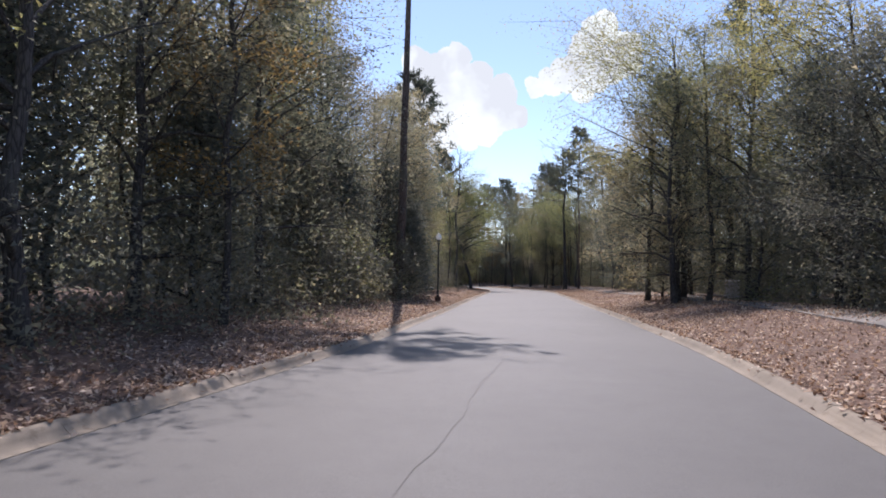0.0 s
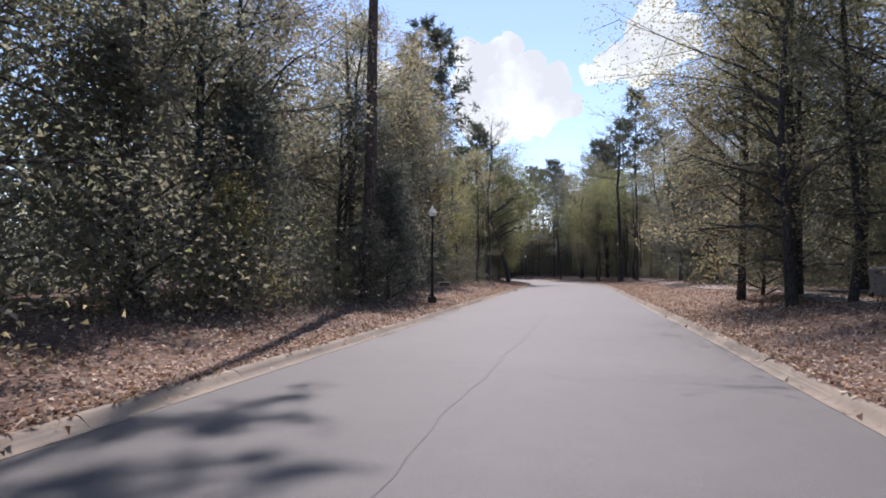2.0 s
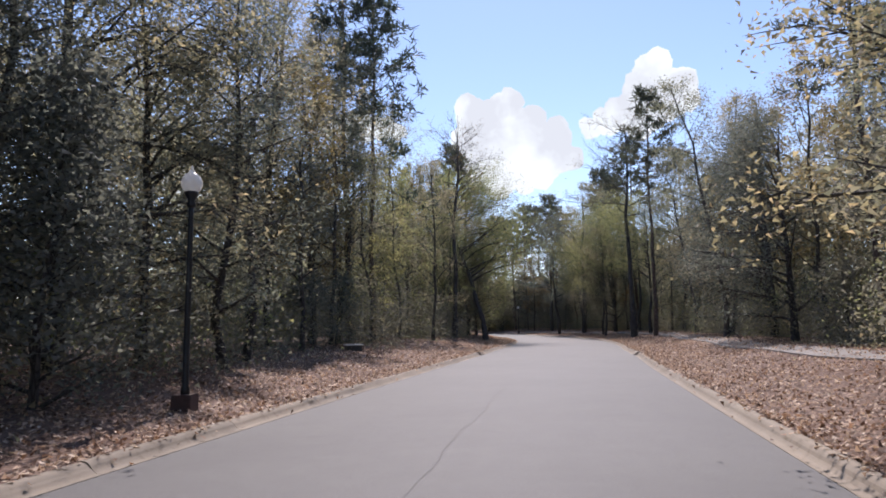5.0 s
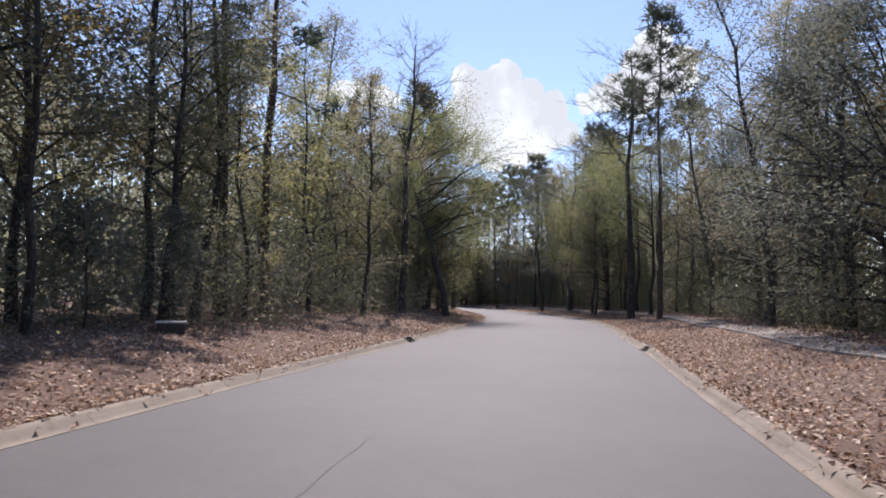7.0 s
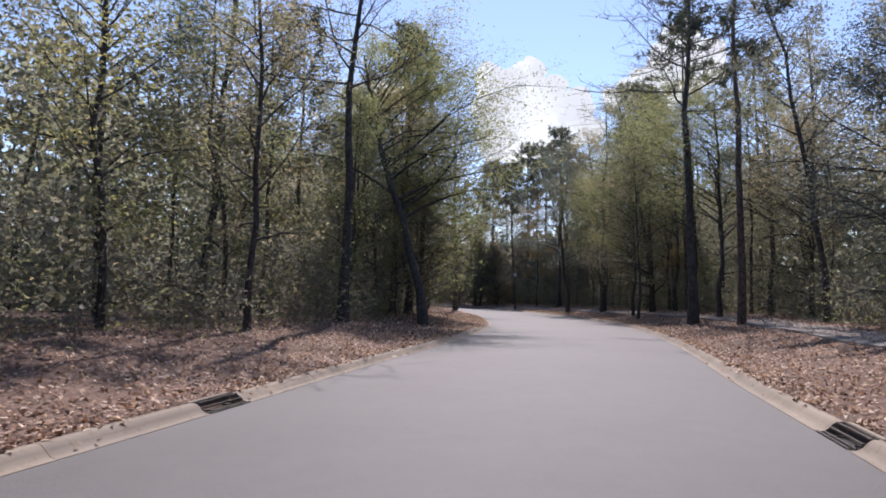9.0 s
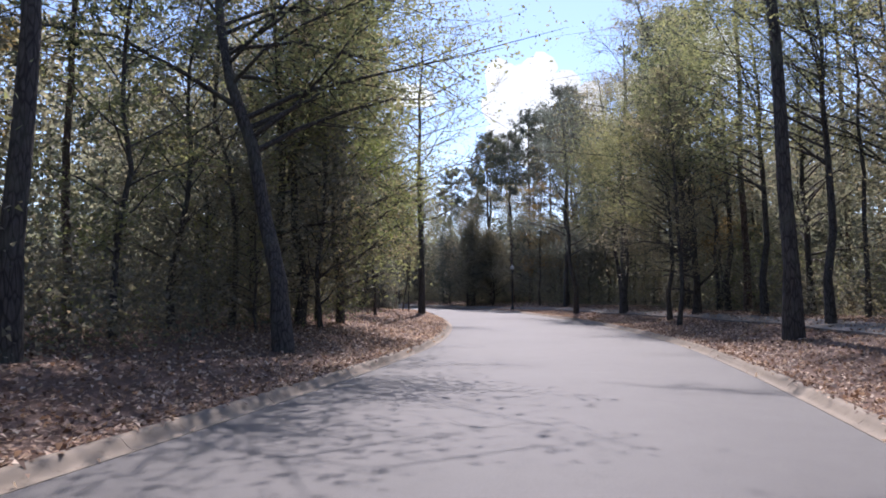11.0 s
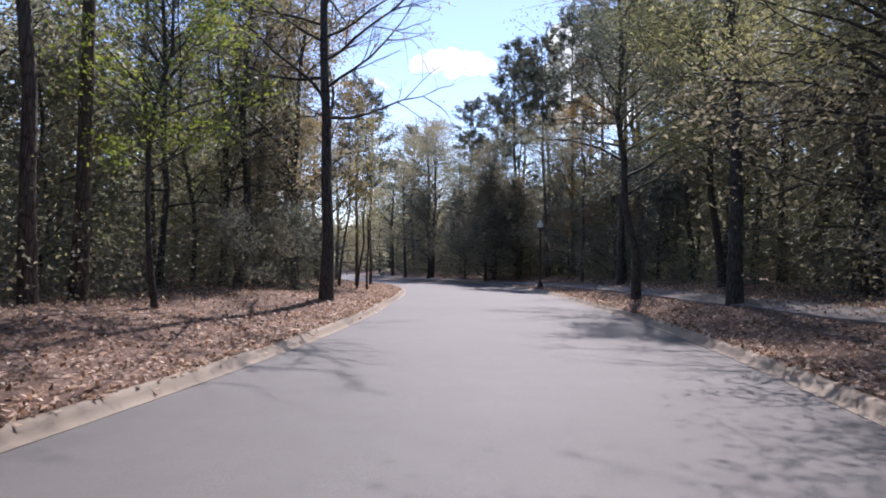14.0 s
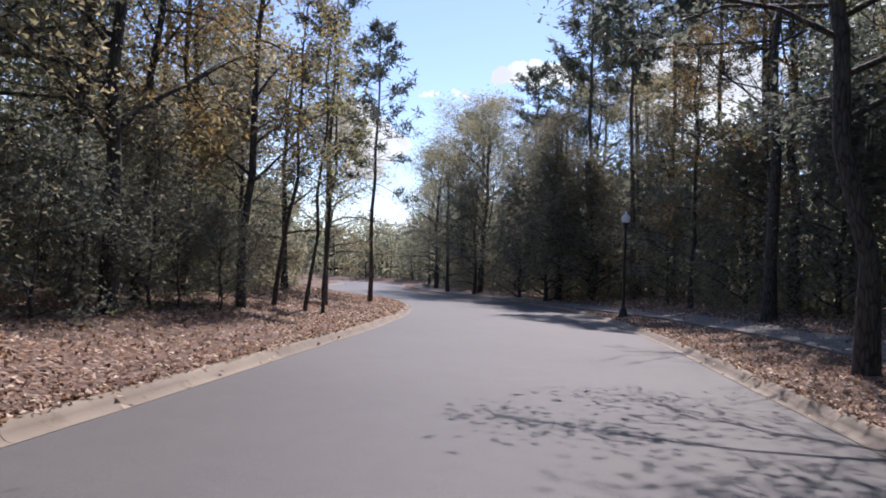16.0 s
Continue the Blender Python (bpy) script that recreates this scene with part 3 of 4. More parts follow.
def bare_tree(seed, height, radius, base, reach, limbs, lean=(0, 0)):
    """A tree out of leaf: three orders of grey branches and a few old leaves."""
    r = np.random.default_rng(seed)
    n = 10
    u = np.linspace(0, 1, n)
    wob = np.cumsum(r.standard_normal((n, 2)) * height * 0.007, axis=0)
    wob -= wob[0]
    trunk = np.column_stack([lean[0] * u + wob[:, 0], lean[1] * u + wob[:, 1], u * height])
    rad = radius * (1 - 0.88 * u) ** 0.8
    rad[0] *= 1.4
    trunk[0, 2] = -0.3
    big, mid, thin, spots = [(trunk, rad)], [], [], []
    for k in range(limbs):
        v = base + (0.98 - base) * (k + r.random()) / limbs
        start = np.array([np.interp(v, u, trunk[:, c]) for c in range(3)])
        w = (v - base) / (1 - base)
        az = k * 2.4 + r.normal(0, 0.4)
        length = reach * (1.05 - 0.6 * w) * (0.6 + 0.6 * r.random())
        tilt = 0.12 + 0.55 * w + r.normal(0, 0.12)
        way = np.array([math.cos(az) * math.cos(tilt), math.sin(az) * math.cos(tilt), math.sin(tilt)])
        line = bent(r, start, way, length, 7, 0.15, 0.11)
        thick = max(0.02, np.interp(v, u, rad) * 0.42)
        big.append((line, np.linspace(thick, 0.01, 7)))
        for q in range(7):
            f = 0.2 + 0.8 * (q + r.random()) / 7
            at = np.array([np.interp(f, np.linspace(0, 1, 7), line[:, c]) for c in range(3)])
            az2 = az + r.choice([-1, 1]) * (0.4 + 0.6 * r.random())
            way = np.array([math.cos(az2), math.sin(az2), 0.3 + r.normal(0, 0.3)])
            twig = bent(r, at, way / np.linalg.norm(way), length * (0.55 - 0.3 * f), 5, 0.25, 0.14)
            mid.append((twig, np.linspace(thick * 0.35, 0.006, 5)))
            for _ in range(4):
                g = 0.2 + 0.75 * r.random()
                at2 = np.array([np.interp(g, np.linspace(0, 1, 5), twig[:, c]) for c in range(3)])
                way = twig[-1] - twig[0]
                way = way / np.linalg.norm(way) + r.standard_normal(3) * 0.6
                spray = bent(r, at2, way / np.linalg.norm(way), 0.5 + 0.6 * r.random(), 3, 0.1, 0.12)
                thin.append((spray, np.array([0.007, 0.005, 0.003])))
                spots.append(spray)
    bole = raw_mesh("trunk", *tubes(big[:1], 10), BARK_OAK, True)
    v1, f1 = tubes(big[1:], 5)
    v2, f2 = tubes(mid, 4)
    v3, f3 = tubes(thin, 3)
    wood = raw_mesh("branchwork", np.vstack([v1, v2, v3]), np.vstack([f1, f2 + len(v1), f3 + len(v1) + len(v2)]), BARK_OAK, True)
    pos = np.vstack([s[r.integers(0, 3, 3)] for s in spots])
    pos = pos[r.random(len(pos)) < 0.5] 
    lv, lf = leaf_quads(r, pos + r.standard_normal(pos.shape) * 0.06, 0.09, 0.3)
    return bole, wood, raw_mesh("crown", lv, lf, LEAF_RUST)


def moss_mesh(seed, count, reach, low, high):
    """Grey moss hanging in ragged strands."""
    r = np.random.default_rng(seed)
    verts, faces = [], []
    for k in range(count):
        az, d = r.random() * 6.3, reach * r.random() ** 0.5
        x, y, z = d * math.cos(az), d * math.sin(az), low + (high - low) * r.random()
        long = 0.35 + 0.6 * r.random()
        for _ in range(9):
            a = r.random() * 3.14
            ox, oy = r.normal(0, 0.13, 2)
            l2, wide = long * (0.4 + 0.7 * r.random()), 0.008
            at = len(verts)
            for t, w in ((0, 0.6), (0.4, 1.0), (0.75, 0.7), (1.0, 0.1)):
                bx, by = x + ox + r.normal(0, 0.03), y + oy + r.normal(0, 0.03)
                verts += [(bx - math.cos(a) * wide * w, by - math.sin(a) * wide * w, z - t * l2), (bx + math.cos(a) * wide * w, by + math.sin(a) * wide * w, z - t * l2)]
            faces += [(at + 2 * j, at + 2 * j + 1, at + 2 * j + 3, at + 2 * j + 2) for j in range(3)]
    return raw_mesh("moss", verts, np.array(faces), MOSS)


def stand(name, meshes, label, group, moss=None):
    """One tree as a thing; hidden first models are moved to their first place."""
    ob = thing(name, Matrix(), label, "shrub" if "shrub" in name else "tree", group)
    bole, wood, crown = meshes
    part("trunk", bole, None, ob)
    tagged(part("branchwork", wood, None, ob), kind="stuff")
    tagged(part("crown", crown, None, ob), kind="stuff")
    if moss:
        tagged(part("moss", moss, None, ob, "grey hanging moss"), kind="stuff")
    return ob


class Kind:
    """Alike trees: the first one placed is the model, the others are copies of it."""

    def __init__(self, *model):
        self.model, self.first = model, None

    def put(self, x, y, turn=None, size=1.0, label=""):
        turn = rng.random() * 360 if turn is None else turn
        m = pose(x, y, ground_z(x, y) - 0.05, 0, 0, turn) @ Matrix.Scale(size, 4)
        if self.first is None:
            self.first = ob = stand(*self.model)
            ob.matrix_world = m
        else:
            ob = copy_thing(self.first, m)
            ob.matrix_basis = m
        if label:
            ob["label"] = label
        return ob


ROADSIDE = "trees along the road"
OAKS = [
    Kind("oak_tree", broadleaf(1, 13.5, 0.119, 0.20, 3.0, 28, 8200, 0.115, LEAF_OAK), "slender oak in sparse olive spring leaf", ROADSIDE),
    Kind("oak_tree", broadleaf(2, 15.5, 0.145, 0.26, 3.4, 30, 8600, 0.115, LEAF_OAK, lean=(0.8, 0.3)), "tall leaning oak with olive-green leaves", ROADSIDE),
    Kind("oak_tree", broadleaf(3, 11.0, 0.085, 0.15, 2.5, 26, 7600, 0.11, LEAF_SPRING), "young oak in fresh yellow-green leaf", ROADSIDE),
    Kind("oak_tree", broadleaf(4, 14.5, 0.128, 0.32, 3.1, 26, 7800, 0.115, LEAF_OAK, lean=(-0.6, 0.5)), "slim grey-barked oak with a high olive crown", ROADSIDE),
    Kind("maple_tree", broadleaf(5, 12.5, 0.102, 0.20, 2.7, 25, 7000, 0.115, LEAF_RUST), "slim maple with rusty new leaves", ROADSIDE),
    Kind("bay_tree", broadleaf(6, 12.0, 0.12, 0.10, 2.8, 30, 9500, 0.115, LEAF_DARK), "dark bay tree leafy almost to the ground", ROADSIDE),
]
DEEP_OAKS = [
    Kind("oak_tree", broadleaf(7, 13.0, 0.12, 0.22, 3.0, 24, 4000, 0.165, LEAF_OAK), "oak with an olive crown deep in the wood", ROADSIDE),
    Kind("oak_tree", broadleaf(8, 14.8, 0.14, 0.30, 3.3, 24, 4200, 0.165, LEAF_OAK, lean=(0.6, -0.3)), "tall oak with an olive crown deep in the wood", ROADSIDE),
    Kind("bay_tree", broadleaf(9, 11.5, 0.11, 0.12, 2.8, 24, 4400, 0.16, LEAF_DARK), "dark bay tree deep in the wood", ROADSIDE),
]
FRESH = Kind("young_oak", broadleaf(14, 9.2, 0.07, 0.3, 2.7, 26, 7000, 0.11, LEAF_FRESH), "young oak in vivid lime-green new leaf", ROADSIDE)
SLIM = [
    Kind("sapling", broadleaf(11, 8.5, 0.05, 0.25, 1.4, 16, 2000, 0.11, LEAF_SPRING, twigs=3), "thin sapling with scattered yellow-green leaves", "saplings under the trees"),
    Kind("sapling", broadleaf(12, 10.0, 0.06, 0.35, 1.5, 16, 2000, 0.11, LEAF_OAK, twigs=3, lean=(0.7, 0)), "thin leaning sapling with few leaves", "saplings under the trees"),
    Kind("bare_tree", broadleaf(13, 12.5, 0.08, 0.40, 2.0, 18, 420, 0.09, LEAF_RUST, twigs=4), "thin grey tree almost out of leaf", ROADSIDE),
]
HOLLY = [
    Kind("evergreen_shrub", broadleaf(21, 5.5, 0.05, 0.06, 2.0, 26, 5200, 0.11, LEAF_DARK, profile=0.4, spread=0.25, twigs=3), "dense dark evergreen shrub reaching to the ground", "undergrowth"),
    Kind("evergreen_shrub", broadleaf(22, 3.6, 0.04, 0.05, 1.7, 22, 3800, 0.105, LEAF_DARK, profile=0.6, spread=0.23, twigs=3), "low dark evergreen shrub at the wood's edge", "undergrowth"),
    Kind("evergreen_shrub", broadleaf(23, 7.5, 0.08, 0.08, 2.3, 28, 6400, 0.115, LEAF_DARK, profile=0.4, spread=0.27, twigs=3), "tall dark holly-like evergreen in the undergrowth", "undergrowth"),
    Kind("leafy_shrub", broadleaf(24, 4.2, 0.04, 0.05, 1.7, 22, 3000, 0.10, LEAF_SPRING, profile=0.6, spread=0.22, twigs=3), "straggling shrub in pale green new leaf", "undergrowth"),
]
EVERGREEN = Kind("evergreen_shrub", broadleaf(25, 5.6, 0.07, 0.03, 1.9, 56, 10500, 0.13, LEAF_DARK, profile=0.45, spread=0.30, twigs=3), "solid dark evergreen leafy to the ground", "undergrowth")
BIG_PINE = Kind("pine_tree", pine(34, 28.5, 0.255, 0.80, 2.6, 34, 9, 12, lean=(0.3, 0.2)), "tall straight pine behind the street lamp", "pines")
PINES = [
    Kind("pine_tree", pine(31, 21.0, 0.18, 0.58, 2.8, 46, 9, 12), "tall pine with a bare trunk and a blue-green crown", "pines"),
    Kind("pine_tree", pine(32, 23.0, 0.20, 0.66, 3.2, 44, 9, 13, lean=(0.5, 0.4)), "very tall pine with a rounded dark crown", "pines"),
    Kind("pine_tree", pine(33, 17.0, 0.14, 0.42, 2.4, 50, 7, 10), "slender pine with needles well down its trunk", "pines"),
]
LIVE_OAK = Kind("live_oak", broadleaf(41, 13.0, 0.21, 0.34, 6.6, 28, 21000, 0.115, LEAF_SPRING, lean=(-3.2, 2.6), spread=0.42, twigs=9, side=0.1, rise=0.2, near=True), "leaning live oak close to the kerb with a spreading crown", ROADSIDE)
DARK_OAK = Kind("evergreen_oak", broadleaf(44, 10.5, 0.17, 0.08, 4.3, 30, 15000, 0.108, LEAF_DARK, spread=0.34, twigs=9, side=0.0, rise=0.1), "dense dark evergreen oak bulging over the verge", ROADSIDE)
OLIVE_OAK = Kind("spreading_oak", broadleaf(45, 11.0, 0.15, 0.12, 4.0, 28, 14500, 0.108, LEAF_OAK, spread=0.32, twigs=9, side=0.0, rise=0.15), "leafy olive-green oak bulging over the verge", ROADSIDE)
SPRING_OAK = Kind("spring_oak", broadleaf(46, 10.0, 0.13, 0.06, 3.5, 42, 15000, 0.105, LEAF_SPRING, spread=0.34, twigs=6, side=0.0, rise=0.15, near=True), "full oak in yellow-green new leaf down to the ground", ROADSIDE)
OVERHANG = Kind("overhanging_oak", broadleaf(42, 14.0, 0.17, 0.40, 7.4, 28, 17000, 0.11, LEAF_SPRING, spread=0.38, twigs=9, side=0.0, rise=0.25), "oak whose limbs reach out over the road", ROADSIDE)
CYPRESS = Kind("bare_cypress", bare_tree(51, 15.5, 0.17, 0.32, 5.6, 34), "tall grey tree with bare spreading branches", "bare trees")
SNAG = Kind("bare_cypress", bare_tree(52, 15.5, 0.19, 0.55, 4.4, 22, (0.3, 0)), "grey tree with a broken bare top", "bare trees")
MOSSY = Kind("mossy_oak", broadleaf(43, 14.0, 0.16, 0.25, 4.2, 32, 15000, 0.12, LEAF_DARK, spread=0.32), "dark oak hung with grey moss", ROADSIDE, moss_mesh(7, 48, 2.8, 3.2, 9.0))

taken = []


def clear(x, y, gap):
    return all((x - a) ** 2 + (y - b) ** 2 > gap * gap for a, b in taken)


def put(kind, x, y, turn=None, size=1.0, label=""):
    taken.append((x, y))
    return kind.put(x, y, turn, size, label)


def build_hero_trees():
    """Trees that can be picked out one by one, at their own places."""
    # west side
    put(BIG_PINE, -2.3, 38.6, 40, 1.0)
    put(PINES[2], -1.8, 67.6, 10, 1.17, "bushy pine rising above the oaks")
    put(PINES[0], -2.65, 65.8, 200, 0.95)
    put(PINES[2], -1.9, 86.0, 90, 0.82)
    put(SNAG, 1.85, 79.7, 20, 0.98)
    put(LIVE_OAK, 4.0, 85.2, 0, 1.0)
    put(OLIVE_OAK, 1.5, 91.0, 0, 1.1)
    put(HOLLY[2], 3.0, 91.0, -10, 0.95, "dark evergreen beside the leaning live oak")
    put(OAKS[2], 0.8, 89.4, 70, 1.1)
    put(SPRING_OAK, 2.9, 93.4, -10, 1.05)
    put(OVERHANG, 2.2, 91.2, -28, 0.88)
    put(HOLLY[2], 2.2, 93.0, 20, 0.9)
    put(HOLLY[0], 1.2, 96.4, 80, 0.9)
    put(HOLLY[0], 2.4, 87.6, 80, 0.8)
    put(OLIVE_OAK, -0.6, 94.2, 40, 0.95)
    put(CYPRESS, 3.15, 109.3, 0, 1.06, "tall bare tree at the bend with long grey branches")
    put(OVERHANG, -7.7, 25.8, -4, 1.0)
    put(OLIVE_OAK, -6.5, 17.0, 20, 0.95)
    put(OLIVE_OAK, -5.2, 22.3, 60, 0.9)
    put(DARK_OAK, -6.0, 12.4, 160, 0.9)
    put(EVERGREEN, -6.3, 19.6, 60, 1.1)
    put(EVERGREEN, -4.9, 27.4, 160, 1.0)
    put(EVERGREEN, -4.4, 32.8, 260, 1.05)
    put(EVERGREEN, -8.2, 14.6, 20, 1.1)
    put(HOLLY[1], -1.9, 59.9, 60, 0.8)
    put(HOLLY[1], -2.1, 56.9, 160, 0.8)
    put(OAKS[5], -4.9, 31.4, 40, 1.1)
    put(HOLLY[1], -2.1, 37.5, 60, 0.8)
    put(EVERGREEN, -1.75, 40.9, 60, 0.92, "dense dark evergreen shrub behind the street lamp")
    put(DARK_OAK, -3.6, 40.2, 30, 0.7)
    put(DARK_OAK, -5.6, 34.8, 60, 1.1)
    put(OLIVE_OAK, -3.9, 44.4, 30, 1.15)
    put(OAKS[5], -5.6, 29.4, 30, 1.0)
    put(OAKS[3], -7.6, 24.0, 120, 1.0)
    put(OAKS[3], -8.6, 23.3, 10, 0.95)
    put(OLIVE_OAK, -3.2, 46.5, 30, 0.9)
    put(OAKS[2], -0.6, 69.5, 0, 1.0)
    put(OAKS[0], 0.9, 73.5, 10, 0.85)
    put(OAKS[2], -1.2, 76.5, 70, 1.0)
    put(OAKS[2], 1.0, 83.5, 170, 0.85)
    put(OAKS[4], -1.8, 81.5, 20, 0.95)
    put(OLIVE_OAK, -2.2, 112.6, 10, 0.85)
    put(OLIVE_OAK, -5.5, 132.0, 0, 0.8)
    put(OAKS[0], -2.5, 61.4, 0, 0.9)
    put(OAKS[1], -3.8, 55.2, 0, 1.0)
    put(OAKS[2], -1.3, 64.3, 40, 0.85)
    for x, y in ((-3.6, 62.4), (-4.4, 75.2), (-3.9, 80.4), (-5.0, 67.0)):
        put(OAKS[int(rng.integers(0, 2))], x, y, None, 1.12)
    put(PINES[0], -0.0, 103.1, 90, 0.95)
    put(PINES[1], 0.6, 101.2, 220, 0.8)
    put(OAKS[3], -1.3, 101.8, 15, 1.05)
    put(OAKS[0], -1.2, 107.5, 60, 0.85)
    put(OAKS[2], -1.6, 109.8, 60, 0.9)
    put(SLIM[1], -0.35, 121.6, 0, 0.9)
    put(SLIM[0], 0.1, 121.9, 140, 1.0)
    put(SLIM[2], -1.1, 121.2, 30, 0.8)
    put(PINES[2], -1.5, 124.9, 140, 0.66, "young pine at the wood's edge")
    put(OAKS[4], -2.0, 117.0, 30, 1.1, "maple in golden new leaf")
    put(OAKS[4], -3.2, 120.0, 200, 1.05, "maple in golden new leaf")
    put(PINES[0], -2.4, 115.5, 30, 0.9)
    put(OAKS[4], -1.0, 119.6, 60, 1.15, "tall maple in golden new leaf at the wood's edge")
    put(OLIVE_OAK, -0.3, 114.6, 200, 1.05)
    put(HOLLY[1], 0.2, 112.6, 30, 0.8)
    put(HOLLY[0], -0.9, 116.3, 130, 0.75)
    put(HOLLY[1], -0.6, 118.2, 230, 0.7)
    for x, y in ((0.6, 110.4), (-0.4, 114.0), (-0.7, 115.2), (-1.0, 117.2), (0.9, 108.0), (-1.3, 119.0)):
        put(HOLLY[1], x, y, None, 0.62)
    put(OAKS[1], -1.1, 111.6, 100, 1.0, "tall oak with a dark trunk at the wood's edge")
    # east side
    put(FRESH, 1.8, 103.3, 40, 0.95)
    put(OVERHANG, 17.0, 42.0, 182, 0.95)
    put(OVERHANG, 17.4, 33.6, 175, 0.85)
    put(OLIVE_OAK, 11.6, 35.6, 100, 1.04, "leafy olive oak between the kerb and the footpath")
    put(DARK_OAK, 16.0, 45.4, 60, 0.9)
    put(OVERHANG, 12.4, 37.6, 192, 1.0, "oak between the kerb and the footpath reaching over the verge")
    put(OLIVE_OAK, 19.0, 40.5, 190, 1.0)
    put(OAKS[0], 12.9, 34.8, 60, 1.0)
    put(OLIVE_OAK, 11.6, 40.0, 200, 0.95, "leafy olive oak between the kerb and the footpath")
    put(EVERGREEN, 12.6, 40.6, 20, 0.95)
    put(OAKS[3], 17.2, 69.0, 30, 1.0)
    put(OAKS[1], 19.4, 75.0, 30, 1.0)
    put(OAKS[3], 19.8, 83.9, 30, 1.0)
    put(SNAG, 16.3, 89.7, 80, 1.2, "stout grey tree between kerb and footpath")
    put(OVERHANG, 22.3, 96.5, 185, 0.9)
    put(OAKS[0], 15.4, 99.5, 60, 0.8)
    put(DARK_OAK, 17.2, 103.8, 180, 0.95)
    put(OVERHANG, 15.7, 102.6, 180, 0.66, "low-crowned oak whose shade falls across the kerb")
    put(SNAG, 14.7, 110.8, 20, 1.05)
    put(OAKS[3], 17.0, 103.4, 25, 1.1)
    put(OAKS[4], 19.0, 107.0, 120, 0.95)
    put(MOSSY, 12.4, 116.6, 30, 1.0, "dark oak leaning over the kerb hung with moss")
    put(OAKS[1], 15.5, 116.8, 200, 1.0)
    put(OVERHANG, 15.2, 113.2, 180, 0.7, "low-crowned oak whose shade falls across the kerb")
    put(MOSSY, 16.3, 121.4, 190, 0.95)
    put(MOSSY, 15.6, 126.0, 60, 0.9)
    put(SNAG, 12.2, 126.4, 0, 0.95)
    put(CYPRESS, 13.6, 131.0, 50, 1.1)
    put(PINES[1], 18.6, 121.2, 0, 0.92)
    put(PINES[0], 17.2, 85.6, 90, 0.93)
    put(PINES[1], 12.8, 134.5, 40, 0.88)
    put(PINES[0], 13.8, 138.5, 140, 0.92)
    put(PINES[0], 4.0, 156.0, 0, 0.97)
    put(PINES[1], 6.5, 160.0, 100, 0.9)
    put(PINES[0], 9.5, 158.0, 10, 0.8)
    put(PINES[0], -12.7, 177.0, 100, 0.9)
    put(PINES[1], -26.0, 201.0, 10, 0.83)
    put(PINES[0], -3.0, 166.0, 60, 0.75)
    for x, y, size in ((18.5, 112.5, 0.85), (20.5, 123.0, 0.9), (16.0, 140.0, 0.85), (21.0, 133.0, 0.9), (19.5, 104.0, 0.88), (10.5, 150.0, 0.85)):
        put(PINES[int(rng.integers(0, 2))], x, y, None, size)
    for x, y, size in ((7.6, 140.0, 0.82), (5.2, 142.8, 0.86), (9.4, 144.0, 0.88), (2.4, 150.0, 0.74), (-0.5, 153.0, 0.7), (11.5, 141.5, 0.85)):
        put(PINES[int(rng.integers(0, 2))], x, y, None, size)
    for x, y, size in ((-10.2, 160.4, 1.15), (-8.0, 161.2, 1.35), (-6.0, 160.0, 1.5), (-13.6, 170.0, 1.0), (-16.8, 176.5, 1.0), (-7.0, 154.0, 1.0), (-4.0, 152.5, 1.25), (-1.0, 151.5, 0.95), (2.0, 150.0, 1.1), (5.0, 148.0, 1.15), (7.5, 145.5, 1.2)):
        put(OLIVE_OAK, x, y, None, size, "full olive-green oak in the wood beyond the bend")
    for x, y, turn, size in ((18.8, 99.5, 184, 0.85), (19.2, 106.0, 176, 0.9), (18.6, 113.0, 186, 0.9), (17.6, 121.5, 190, 0.85), (15.6, 27.6, 178, 0.85), (18.2, 92.0, 180, 0.8)):
        put(OVERHANG, x, y, turn, size, "oak whose limbs reach out over the footpath")
    put(OLIVE_OAK, -5.4, 128.6, 100, 0.9, "leafy olive oak closing the inside of the bend")
    put(PINES[2], -3.0, 131.6, 40, 0.72)
    put(OAKS[4], 10.2, 133.4, 20, 0.9, "rusty-leaved maple behind the street lamp")
    put(OAKS[4], 12.6, 129.4, 140, 0.9)
    put(HOLLY[0], 9.4, 135.6, 40, 0.9)
    put(DARK_OAK, 3.2, 143.6, 250, 0.95, "dense dark evergreen oak at the outside of the bend")
    put(EVERGREEN, 2.6, 143.0, 30, 1.5, "tall solid dark evergreen at the outside of the bend")
    put(EVERGREEN, 5.4, 141.4, 130, 1.35, "tall solid dark evergreen at the outside of the bend")
    put(EVERGREEN, 0.4, 146.4, 230, 1.3, "tall solid dark evergreen at the outside of the bend")
    put(EVERGREEN, 12.0, 132.4, 80, 1.2)
    put(EVERGREEN, 14.2, 127.6, 10, 1.25)
    put(DARK_OAK, 9.5, 139.5, 200, 0.8)
    put(OLIVE_OAK, 13.4, 39.4, 170, 1.0)
    put(OLIVE_OAK, 14.2, 33.4, 160, 1.0)
    put(DARK_OAK, -4.0, 151.0, 250, 0.75)
    for x, y, turn, size in ((14.8, 27.5, 190, 0.85), (18.8, 33.0, 170, 1.0), (18.2, 44.5, 200, 0.95), (16.6, 47.0, 180, 0.9), (17.6, 61.5, 180, 0.9), (18.6, 66.2, 190, 1.0), (20.4, 71.5, 180, 1.0), (20.6, 79.0, 200, 0.95), (14.4, 23.5, 180, 0.8)):
        put(DARK_OAK, x, y, turn, size)
    for x, y, turn, size in ((21.8, 90.0, 180, 0.9), (20.6, 99.5, 15, 0.95), (18.6, 111.5, 80, 0.85), (17.8, 118.5, 190, 0.8)):
        put(OLIVE_OAK, x, y, turn, size)


